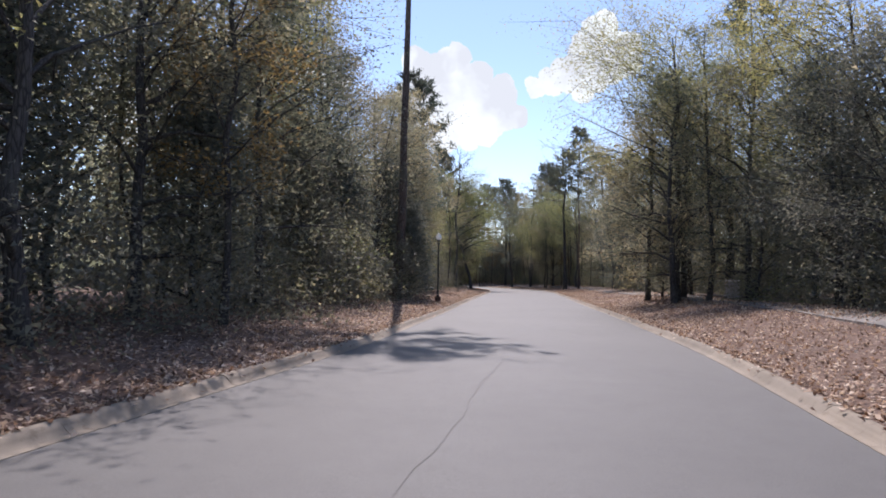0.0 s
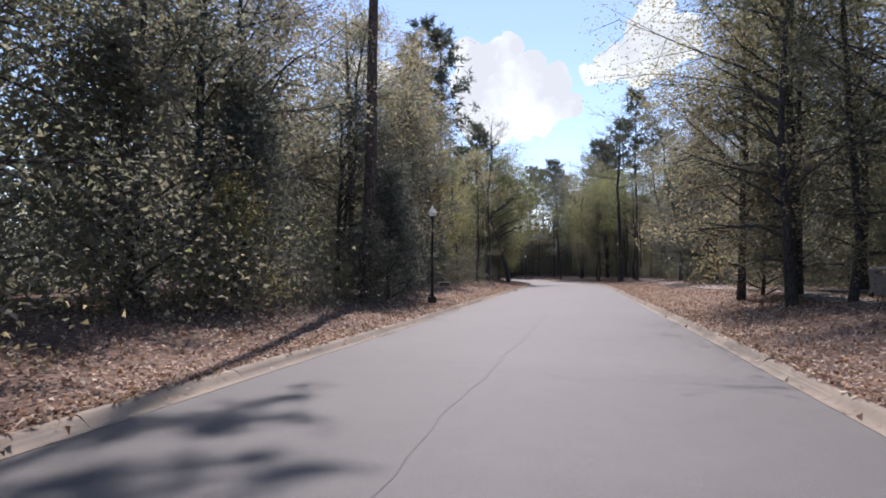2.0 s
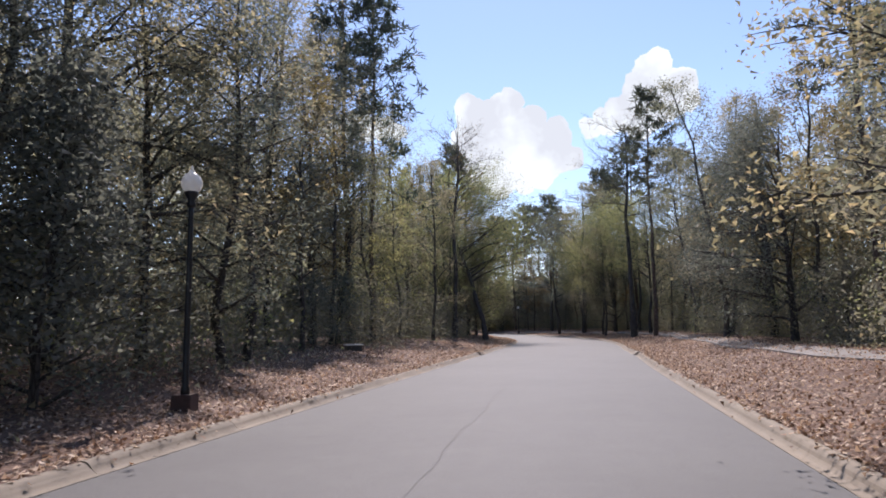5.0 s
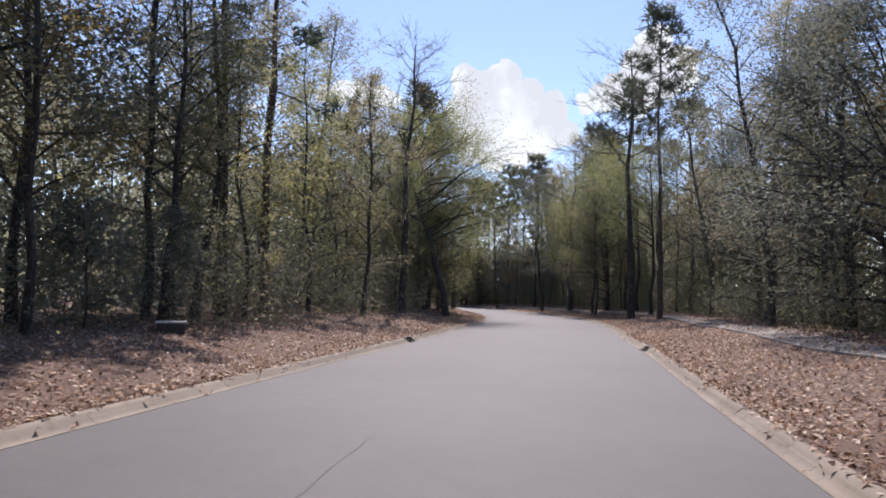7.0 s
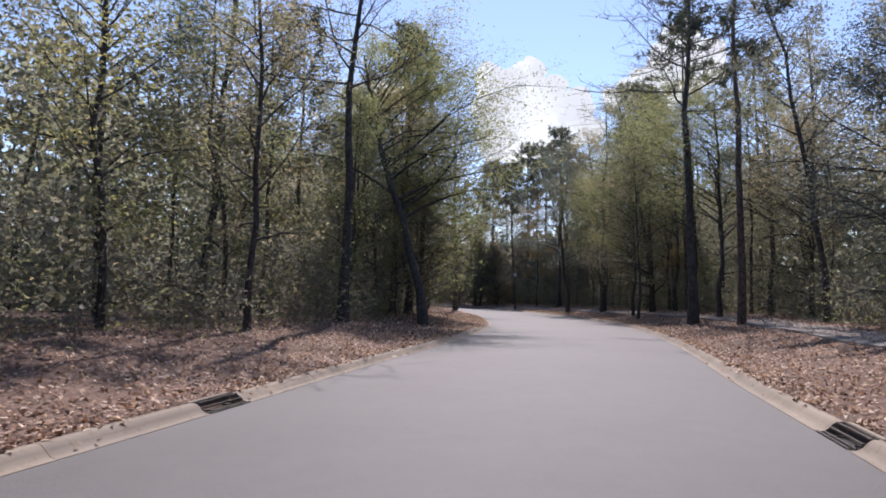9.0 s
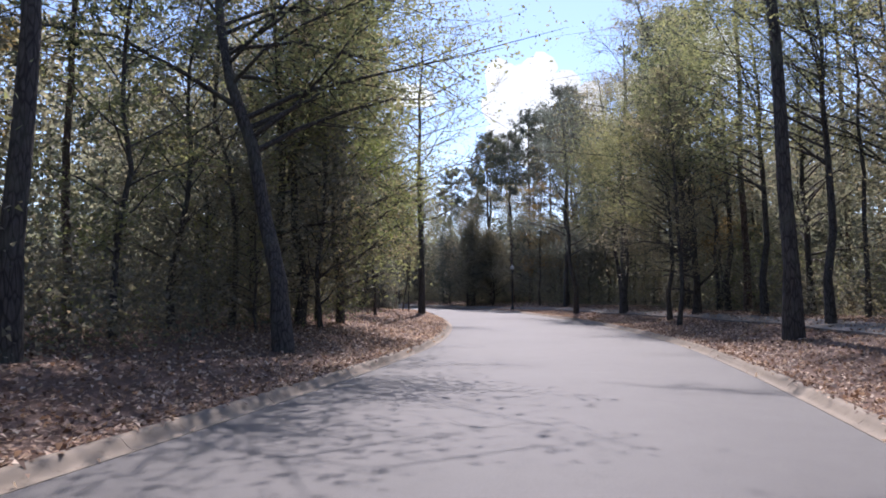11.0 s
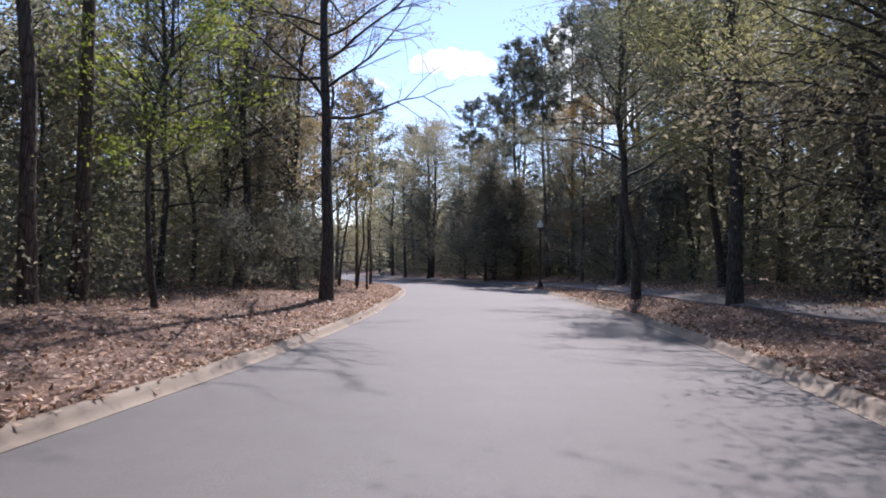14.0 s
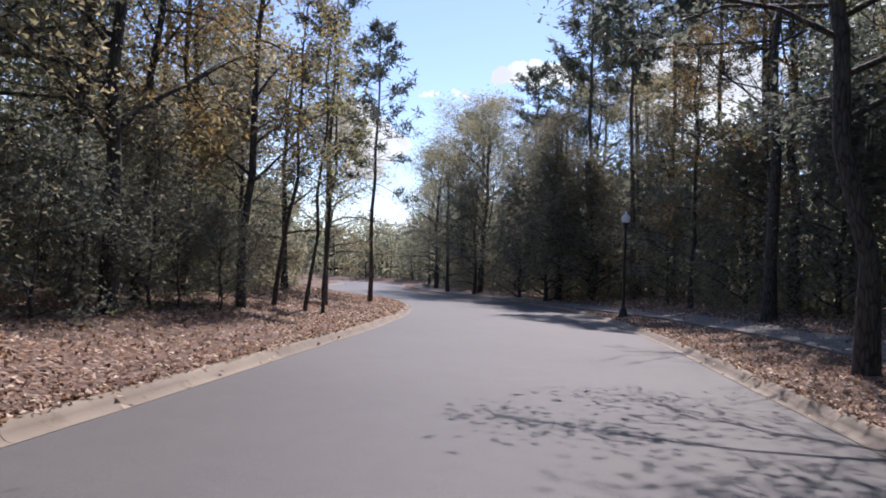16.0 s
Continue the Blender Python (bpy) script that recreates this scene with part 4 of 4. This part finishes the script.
def edge_of_wood(side, y):
    """How far behind the kerb the wood begins."""
    if side < 0:
        return float(np.interp(y, [0, 20, 40, 50, 70, 80, 92, 106, 114, 130], [2.2, 2.4, 2.6, 3.6, 3.8, 3.6, 4.6, 5.0, 3.8, 5.0]))
    return float(np.interp(y, [0, 40, 70, 100, 112, 125, 135, 150], [5.6, 5.6, 6.2, 6.0, 5.4, 4.4, 3.0, 3.0]))


def wood_spot(r, lo, hi, deep, power):
    """A random place inside the wood: x, y and its depth behind the wood's edge, or None."""
    i = int(r.integers(lo, hi))
    side = -1 if r.random() < 0.5 else 1
    depth = deep * r.random() ** power
    e = edge_of_wood(side, LINE[i, 1]) + depth
    x, y = beside(i, side * (HALF + e))
    if abs(float(offset([(x, y)])[0][0])) - HALF < e - 0.5:
        return None
    if side < 0 and 50 < y < 59.5 and x > -1.7:
        return None
    if side > 0 and 33 < y < 46 and x < 17.5:
        return None
    return x, y, depth


def build_wood():
    """The mixed wood on both sides of the road."""
    lo, hi = along(2), along(152)
    made = 0
    while made < 118:
        spot = wood_spot(rng, lo, hi, 8, 1.1)
        if spot is None:
            continue
        x, y, depth = spot
        if not clear(x, y, 1.5 if depth < 6 else 1.9):
            continue
        pick = rng.random()
        if pick < 0.50:
            kind = DEEP_OAKS[int(rng.integers(0, 3))] if depth > 2.5 else OAKS[int(rng.integers(0, 6))]
            put(kind, x, y, None, (0.75 + 0.4 * rng.random()) * (1.0 if y < 138 else 0.68))
        elif pick < 0.66:
            put(SLIM[int(rng.integers(0, 3))], x, y, None, 0.8 + 0.5 * rng.random())
        elif pick < 0.94 and depth < 7:
            put(HOLLY[int(rng.integers(0, 4 if y > 22 else 3))], x, y, None, 0.7 + 0.5 * rng.random())
        elif depth > 3 and rng.random() < 0.3:
            put(PINES[int(rng.integers(0, 3))], x, y, None, 0.8 + 0.2 * rng.random())
        else:
            continue
        made += 1


def clumps(r, centres, each, size, leaf):
    """Leaves gathered in loose clumps round the centres."""
    n = len(centres)
    pos = np.repeat(centres, each, 0) + r.standard_normal((n * each, 3)) * np.repeat(size, each)[:, None] * np.array([1, 1, 0.75])
    pos[:, 2] = np.maximum(pos[:, 2], 0.12 + ground_height(pos[:, :2]))
    return leaf_tris(r, pos, leaf, 0.3, 1.8)


def build_thicket():
    """Undergrowth and middle storey that fill the wood, too tangled to tell its bushes apart."""
    r = np.random.default_rng(21)
    lo, hi = along(0), along(156)
    for name, count, each, deep, power, low, high, leaf, mat, label in (
        ("undergrowth", 2200, 108, 9.0, 1.5, 0.15, 3.0, 0.115, LEAF_DARK, "tangled dark undergrowth filling the wood's edge"),
        ("bushes", 1100, 105, 5.0, 1.1, 0.1, 2.2, 0.105, LEAF_OAK, "low olive bushes along the wood's edge"),
        ("brushwood", 650, 90, 6.0, 1.2, 0.3, 4.5, 0.10, LEAF_SPRING, "thin pale-leaved brush at the wood's edge"),
        ("middle_storey", 2000, 92, 11.0, 0.9, 2.5, 10.5, 0.19, LEAF_OAK, "olive foliage between the trunks"),
        ("upper_foliage", 3600, 72, 9.0, 0.8, 6.0, 15.0, 0.19, LEAF_OAK, "olive foliage high between the crowns"),
    ):
        centres = []
        while len(centres) < count:
            spot = wood_spot(r, lo, hi, deep, power)
            if spot is None:
                continue
            x, y, depth = spot
            top = high * (0.55 + 0.45 * wave(np.array(x), np.array(y), 2.6, 1.0)) + 0.25 * depth
            if name == "middle_storey" and depth < 3:
                continue
            if name == "upper_foliage" and (depth < (2.6 if 44 < y < 86 else 4.0 if 96 < y < 126 else 1.8) or not (6 < y < 134 if x < float(np.interp(y, LINE[:, 1], LINE[:, 0])) else 12 < y < 142)):
                continue
            if name in ("upper_foliage", "middle_storey") and x < 4 and 68 < y < 98 and r.random() < 0.5:
                continue
            if name == "brushwood" and y < 24:
                continue
            centres.append((x, y, ground_z(x, y) + low + max(0.2, top - low) * r.random()))
        centres = np.array(centres)
        lv, lf = clumps(r, centres, each, 0.35 + 0.45 * r.random(len(centres)) + (0.35 if name in ("middle_storey", "upper_foliage") else 0), leaf)
        tagged(new(name, raw_mesh(name, lv, lf, mat)), label, "undergrowth", kind="stuff")


def build_far_woods():
    """The wood beyond, too deep to tell its trees apart: trunks and foliage."""
    r = np.random.default_rng(5)
    spots = []
    while len(spots) < 430:
        x, y = r.uniform(-50, 56), r.uniform(-12, 210)
        d = abs(float(offset([(x, y)])[0][0])) - HALF
        if (y < 150 and 14 < d < 34) or (y >= 140 and 6 < d < 70):
            spots.append((x, y))
    while len(spots) < 740:
        x, y = r.uniform(-70, 30), r.uniform(116, 245)
        d = float(offset([(x, y)])[0][0])
        if (d > HALF + 8 if y < 140 else abs(d) > HALF + 4.5) and abs(d) < HALF + 34 and clear(x, y, 1.4):
            spots.append((x, y))
    lines, leaves = [], []
    for x, y in spots:
        h = r.uniform(9, 15.5) if y < 140 else r.uniform(6.5, 11)
        lines.append((np.array([(x, y, 0), (x + r.normal(0, 0.3), y + r.normal(0, 0.3), h * 0.5), (x + r.normal(0, 0.5), y + r.normal(0, 0.5), h)]), np.array([0.14, 0.09, 0.03])))
        n = 235
        z = 0.3 + (h - 0.2) * r.random(n) ** 0.75
        wide = 3.6 * np.sqrt(np.clip(1.08 - z / h, 0.05, 1))
        a = r.random(n) * 6.283
        clump = r.integers(0, 30, n)
        shift = r.standard_normal((30, 3)) * np.array([1.2, 1.2, 0.9])
        leaves.append(np.column_stack([x + np.cos(a) * wide * 0.6, y + np.sin(a) * wide * 0.6, z]) + shift[clump] * 0.7)
    v, f = tubes(lines, 5)
    wood = thing("far_woods", Matrix(), "deep mixed wood of trunks and olive foliage", "woods", kind="stuff")
    tagged(part("trunks", raw_mesh("trunks", v, f, BARK_OAK, True), None, wood), kind="stuff")
    pos = np.vstack(leaves)
    pos[:, 2] = np.maximum(pos[:, 2], 0.4)
    lv, lf = leaf_tris(r, pos, 0.64, 0.3, 1.5)
    tagged(part("foliage", raw_mesh("foliage", lv, lf, LEAF_OAK), None, wood), kind="stuff")
    # low growth under it, and the last rows of the wood, which close the view
    pos = []
    for count, each, wide, top, west, east, south, north, near, far in (
        (650, 24, 0.9, 2.8, -42, 52, -20, 150, 11, 36),
        (1000, 30, 1.6, 12.0, -75, 85, -50, 165, 32, 62),
        (760, 36, 1.4, 8.5, -95, 40, 122, 262, 6, 80),
    ):
        made = 0
        while made < count:
            x, y = r.uniform(west, east), r.uniform(south, north)
            d = float(offset([(x, y)])[0][0])
            if not HALF + near < abs(d) < HALF + far or (far == 80 and y < 140 and d < HALF + 9):
                continue
            h = top * r.uniform(0.65, 1.0)
            z = 0.3 + h * r.random(each) ** 0.8
            slim = wide * (1.15 - 0.75 * z / (h + 0.3))
            pos.append(np.column_stack([x + r.standard_normal(each) * slim, y + r.standard_normal(each) * slim, z]))
            made += 1
    lv, lf = leaf_tris(r, np.vstack(pos), 0.85, 0.3, 1.4)
    tagged(part("deep_growth", raw_mesh("deep_growth", lv, lf, LEAF_DARK), None, wood), kind="stuff")


def build_litter():
    """Dry leaves lying on the verges."""
    r = np.random.default_rng(9)
    n = 235000
    lo, hi = along(-2), along(142)
    i = r.integers(lo, hi, n)
    side = np.where(r.random(n) < 0.5, -1, 1)
    pick = r.random(n)
    e = np.where(pick < 0.004, -0.3 * r.random(n), np.where(pick < 0.035, 0.1 - 0.2 * r.random(n) ** 1.3, 0.06 + 7.0 * r.random(n) ** 1.5))
    xy = LINE[i] + AHEAD[i] * (r.random(n)[:, None] - 0.5) * STEP + RIGHT[i] * (side * (HALF + e))[:, None]
    d, _ = offset(xy)
    keep = (np.abs(d) - HALF > -0.3) & ((np.abs(xy[:, 1] - DRAIN_Y) > 1.0) | (np.abs(d) > HALF + 0.1)) & ((wave(xy[:, 0], xy[:, 1], 1.1, 5) > -0.35) | (r.random(n) < 0.65))
    xy, d = xy[keep], d[keep]
    z = np.where(np.abs(d) > HALF, np.maximum(ground_height(xy), 0.10), 0.12) + 0.014 + 0.03 * r.random(len(xy)) ** 2
    z = np.where((np.abs(d) < HALF) & (np.abs(d) > GUTTER), np.interp(np.abs(d), [GUTTER, GUTTER + 0.05, GUTTER + 0.19, HALF], [0.014, 0.014, 0.122, 0.13]), z)
    path = spline(WALK, 0.4)
    gap = np.array([np.min(((path - p) ** 2).sum(1)) for p in xy])
    on = gap < 0.72**2
    z = np.where(on, ground_height(xy) + 0.046, z)
    stay = ~on | (r.random(len(xy)) < 0.5) | ((xy[:, 1] > 19) & (xy[:, 1] < 31))
    xy, z = xy[stay], z[stay]
    lv, lf = leaf_tris(r, np.column_stack([xy, z]), 0.078, 0.80, 1.5)
    tagged(new("leaf_litter", raw_mesh("leaf_litter", lv, lf, DRY_LEAF)), "dry brown fallen leaves thick on the verges", "leaf litter", kind="stuff")


def street_lamp(x, y, plinth):
    """A black post lamp with an opal acorn globe."""
    z = ground_z(x, y)
    lamp = thing("street_lamp", pose(x, y, z), "black post lamp with a white acorn globe on the verge", "street lamp", "street lamps")
    if plinth:
        part("plinth", box_bm(0.34, 0.34, 0.36, 0.015, 0.96, (0, 0, -0.1)), PLINTH, lamp, "square brown plinth")
        low = 0.24
    else:
        part("plinth", lathe([(0.2, -0.15), (0.2, 0.05), (0.17, 0.10), (0.15, 0.22), (0.10, 0.34), (0.075, 0.42)]), BLACK, lamp, "flared cast base")
        low = 0.36
    post = part("post", lathe([(0.075, low), (0.075, low + 0.1), (0.055, low + 0.16), (0.05, 1.6), (0.043, 3.25), (0.043, 3.36)], 16), BLACK, lamp)
    part("collar", lathe([(0.045, 3.34), (0.075, 3.37), (0.075, 3.41), (0.055, 3.46), (0.11, 3.56), (0.12, 3.60), (0.10, 3.62)], 20), BLACK, lamp, "black fitter cup")
    part("globe", lathe([(0.10, 3.61), (0.145, 3.65), (0.175, 3.73), (0.172, 3.80), (0.14, 3.87), (0.085, 3.925), (0.05, 3.95), (0.045, 3.965)], 24), GLOBE, lamp, "white opal acorn globe")
    part("finial", lathe([(0.05, 3.962), (0.05, 3.985), (0.02, 4.00), (0.028, 4.03), (0.006, 4.07)], 12), GLOBE, lamp)
    return post


def utility_box():
    x, y = -0.8, 58.3
    box = thing("utility_box", pose(x, y, ground_z(x, y) - 0.03, 0, 0, 28), "low grey-green utility box, coloured dark for shade, its lid pale for sun", "utility box")
    part("body", box_bm(0.62, 0.42, 0.24, 0.02, 0.97), BOX_GREEN_SHADED, box)
    part("lid", box_bm(0.72, 0.5, 0.045, 0.015, 0.95, (0, 0, 0.24)), BOX_LID_SUNLIT, box, "lid coloured pale for the sun on it")
    part("latch", box_bm(0.08, 0.03, 0.06, 0.006, 1.0, (0, -0.215, 0.15)), IRON, box)


def wheeled_bin(x, y, turn, body_mat, lid_mat, label):
    z = ground_z(x, y) - 0.01
    bin_ob = thing("wheeled_bin", pose(x, y, z, 0, 0, turn), label, "bin", "bins by the footpath")
    part("body", box_bm(0.44, 0.5, 0.84, 0.03, 1.22, (0, 0, 0.08)), body_mat, bin_ob)
    part("rim", box_bm(0.57, 0.64, 0.05, 0.015, 1.0, (0, 0, 0.885)), body_mat, bin_ob)
    lid = part("lid", box_bm(0.62, 0.72, 0.085, 0.035, 0.86, (0, -0.02, 0.937)), lid_mat, bin_ob)
    part("handle", box_bm(0.5, 0.04, 0.04, 0.012, 1.0, (0, 0.36, 0.88)), BIN_DARK, lid)
    for k in (-1, 1):
        wheel = lathe([(0.02, -0.025), (0.1, -0.025), (0.105, 0.0), (0.1, 0.025), (0.02, 0.025)], 16)
        bmesh.ops.rotate(wheel, verts=wheel.verts, matrix=Matrix.Rotation(radians(90), 3, "Y"))
        bmesh.ops.translate(wheel, verts=wheel.verts, vec=(0.25 * k, 0.2, 0.1))
        part("wheel", wheel, BIN_DARK, bin_ob)


def drive_slab():
    """A short concrete drive that leaves the footpath."""
    drive = thing("driveway", Matrix(), "short pale concrete drive off the footpath", "pavement", kind="structure")
    for k in range(5):
        a, b = np.array([15.3 + 2.2 * k, 41.8 - 0.7 * k]), np.array([15.3 + 2.2 * k + 2.18, 41.8 - 0.7 * (k + 1)])
        side = np.array([0.3, 1.0]) * 1.4
        pts = [a - side, b - side, b + side, a + side]
        top = float(np.mean(ground_height(pts))) + 0.09
        verts = [(*p, top) for p in pts] + [(*p, top - 0.25) for p in pts]
        faces = np.array([(0, 1, 2, 3), (4, 7, 6, 5), (0, 4, 5, 1), (1, 5, 6, 2), (2, 6, 7, 3), (3, 7, 4, 0)])
        part("slab", raw_mesh("slab", verts, faces, WALKWAY), None, drive)


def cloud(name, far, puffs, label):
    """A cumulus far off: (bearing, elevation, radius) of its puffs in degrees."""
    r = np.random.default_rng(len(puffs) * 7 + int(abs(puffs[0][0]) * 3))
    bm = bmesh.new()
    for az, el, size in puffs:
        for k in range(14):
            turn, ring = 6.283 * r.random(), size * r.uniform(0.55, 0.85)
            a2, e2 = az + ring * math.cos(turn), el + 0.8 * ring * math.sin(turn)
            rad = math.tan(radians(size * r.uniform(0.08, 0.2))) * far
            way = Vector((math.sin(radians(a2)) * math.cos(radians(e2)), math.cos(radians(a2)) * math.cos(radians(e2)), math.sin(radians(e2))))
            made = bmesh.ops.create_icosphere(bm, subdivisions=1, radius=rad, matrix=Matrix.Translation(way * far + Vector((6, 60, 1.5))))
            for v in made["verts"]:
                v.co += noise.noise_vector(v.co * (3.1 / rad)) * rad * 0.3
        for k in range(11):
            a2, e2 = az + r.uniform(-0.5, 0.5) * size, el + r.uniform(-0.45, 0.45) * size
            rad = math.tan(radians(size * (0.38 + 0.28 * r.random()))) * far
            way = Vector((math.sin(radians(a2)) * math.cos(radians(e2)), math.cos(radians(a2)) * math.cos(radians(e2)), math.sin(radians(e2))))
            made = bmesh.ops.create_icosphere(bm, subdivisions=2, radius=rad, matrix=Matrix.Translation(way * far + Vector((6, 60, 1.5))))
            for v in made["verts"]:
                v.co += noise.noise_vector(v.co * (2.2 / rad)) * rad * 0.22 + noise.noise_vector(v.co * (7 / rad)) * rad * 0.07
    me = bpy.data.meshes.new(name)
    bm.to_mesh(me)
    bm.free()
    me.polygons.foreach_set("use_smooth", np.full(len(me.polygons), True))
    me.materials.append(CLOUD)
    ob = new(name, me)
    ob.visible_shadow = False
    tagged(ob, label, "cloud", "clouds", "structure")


build_ground()
build_road()
build_walk()
drive_slab()
build_drain(-1)
build_drain(1)
street_lamp(-0.05, 42.2, True)
street_lamp(7.76, 131.3, False)
utility_box()
wheeled_bin(15.2, 37.4, 20, BIN_PALE, BIN_LID, "pale grey wheeled bin beside the footpath")
wheeled_bin(16.5, 37.9, -10, BIN_DARK, BIN_DARK, "dark wheeled bin beside the footpath")
build_hero_trees()
build_wood()
build_thicket()
build_far_woods()
build_litter()
FAR = 3600
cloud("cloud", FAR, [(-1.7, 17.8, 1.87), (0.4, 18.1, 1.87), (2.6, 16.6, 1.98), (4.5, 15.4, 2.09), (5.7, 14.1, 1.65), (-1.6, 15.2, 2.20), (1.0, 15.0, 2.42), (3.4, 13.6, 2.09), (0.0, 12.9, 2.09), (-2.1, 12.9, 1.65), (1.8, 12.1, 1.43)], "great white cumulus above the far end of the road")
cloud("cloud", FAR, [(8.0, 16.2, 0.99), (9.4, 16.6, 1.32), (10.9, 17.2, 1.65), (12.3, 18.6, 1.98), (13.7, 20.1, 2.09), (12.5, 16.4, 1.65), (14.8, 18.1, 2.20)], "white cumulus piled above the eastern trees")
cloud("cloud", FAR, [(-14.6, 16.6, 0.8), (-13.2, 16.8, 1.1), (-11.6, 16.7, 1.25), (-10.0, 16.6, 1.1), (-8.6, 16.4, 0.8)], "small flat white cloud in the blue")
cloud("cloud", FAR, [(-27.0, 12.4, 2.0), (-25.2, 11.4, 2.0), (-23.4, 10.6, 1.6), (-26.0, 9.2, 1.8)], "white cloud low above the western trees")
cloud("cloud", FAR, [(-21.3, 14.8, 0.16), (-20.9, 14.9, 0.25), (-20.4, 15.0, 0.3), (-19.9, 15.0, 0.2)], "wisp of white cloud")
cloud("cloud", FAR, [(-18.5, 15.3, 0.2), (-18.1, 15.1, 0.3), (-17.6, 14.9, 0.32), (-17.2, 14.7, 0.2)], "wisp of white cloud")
build_kerbs()
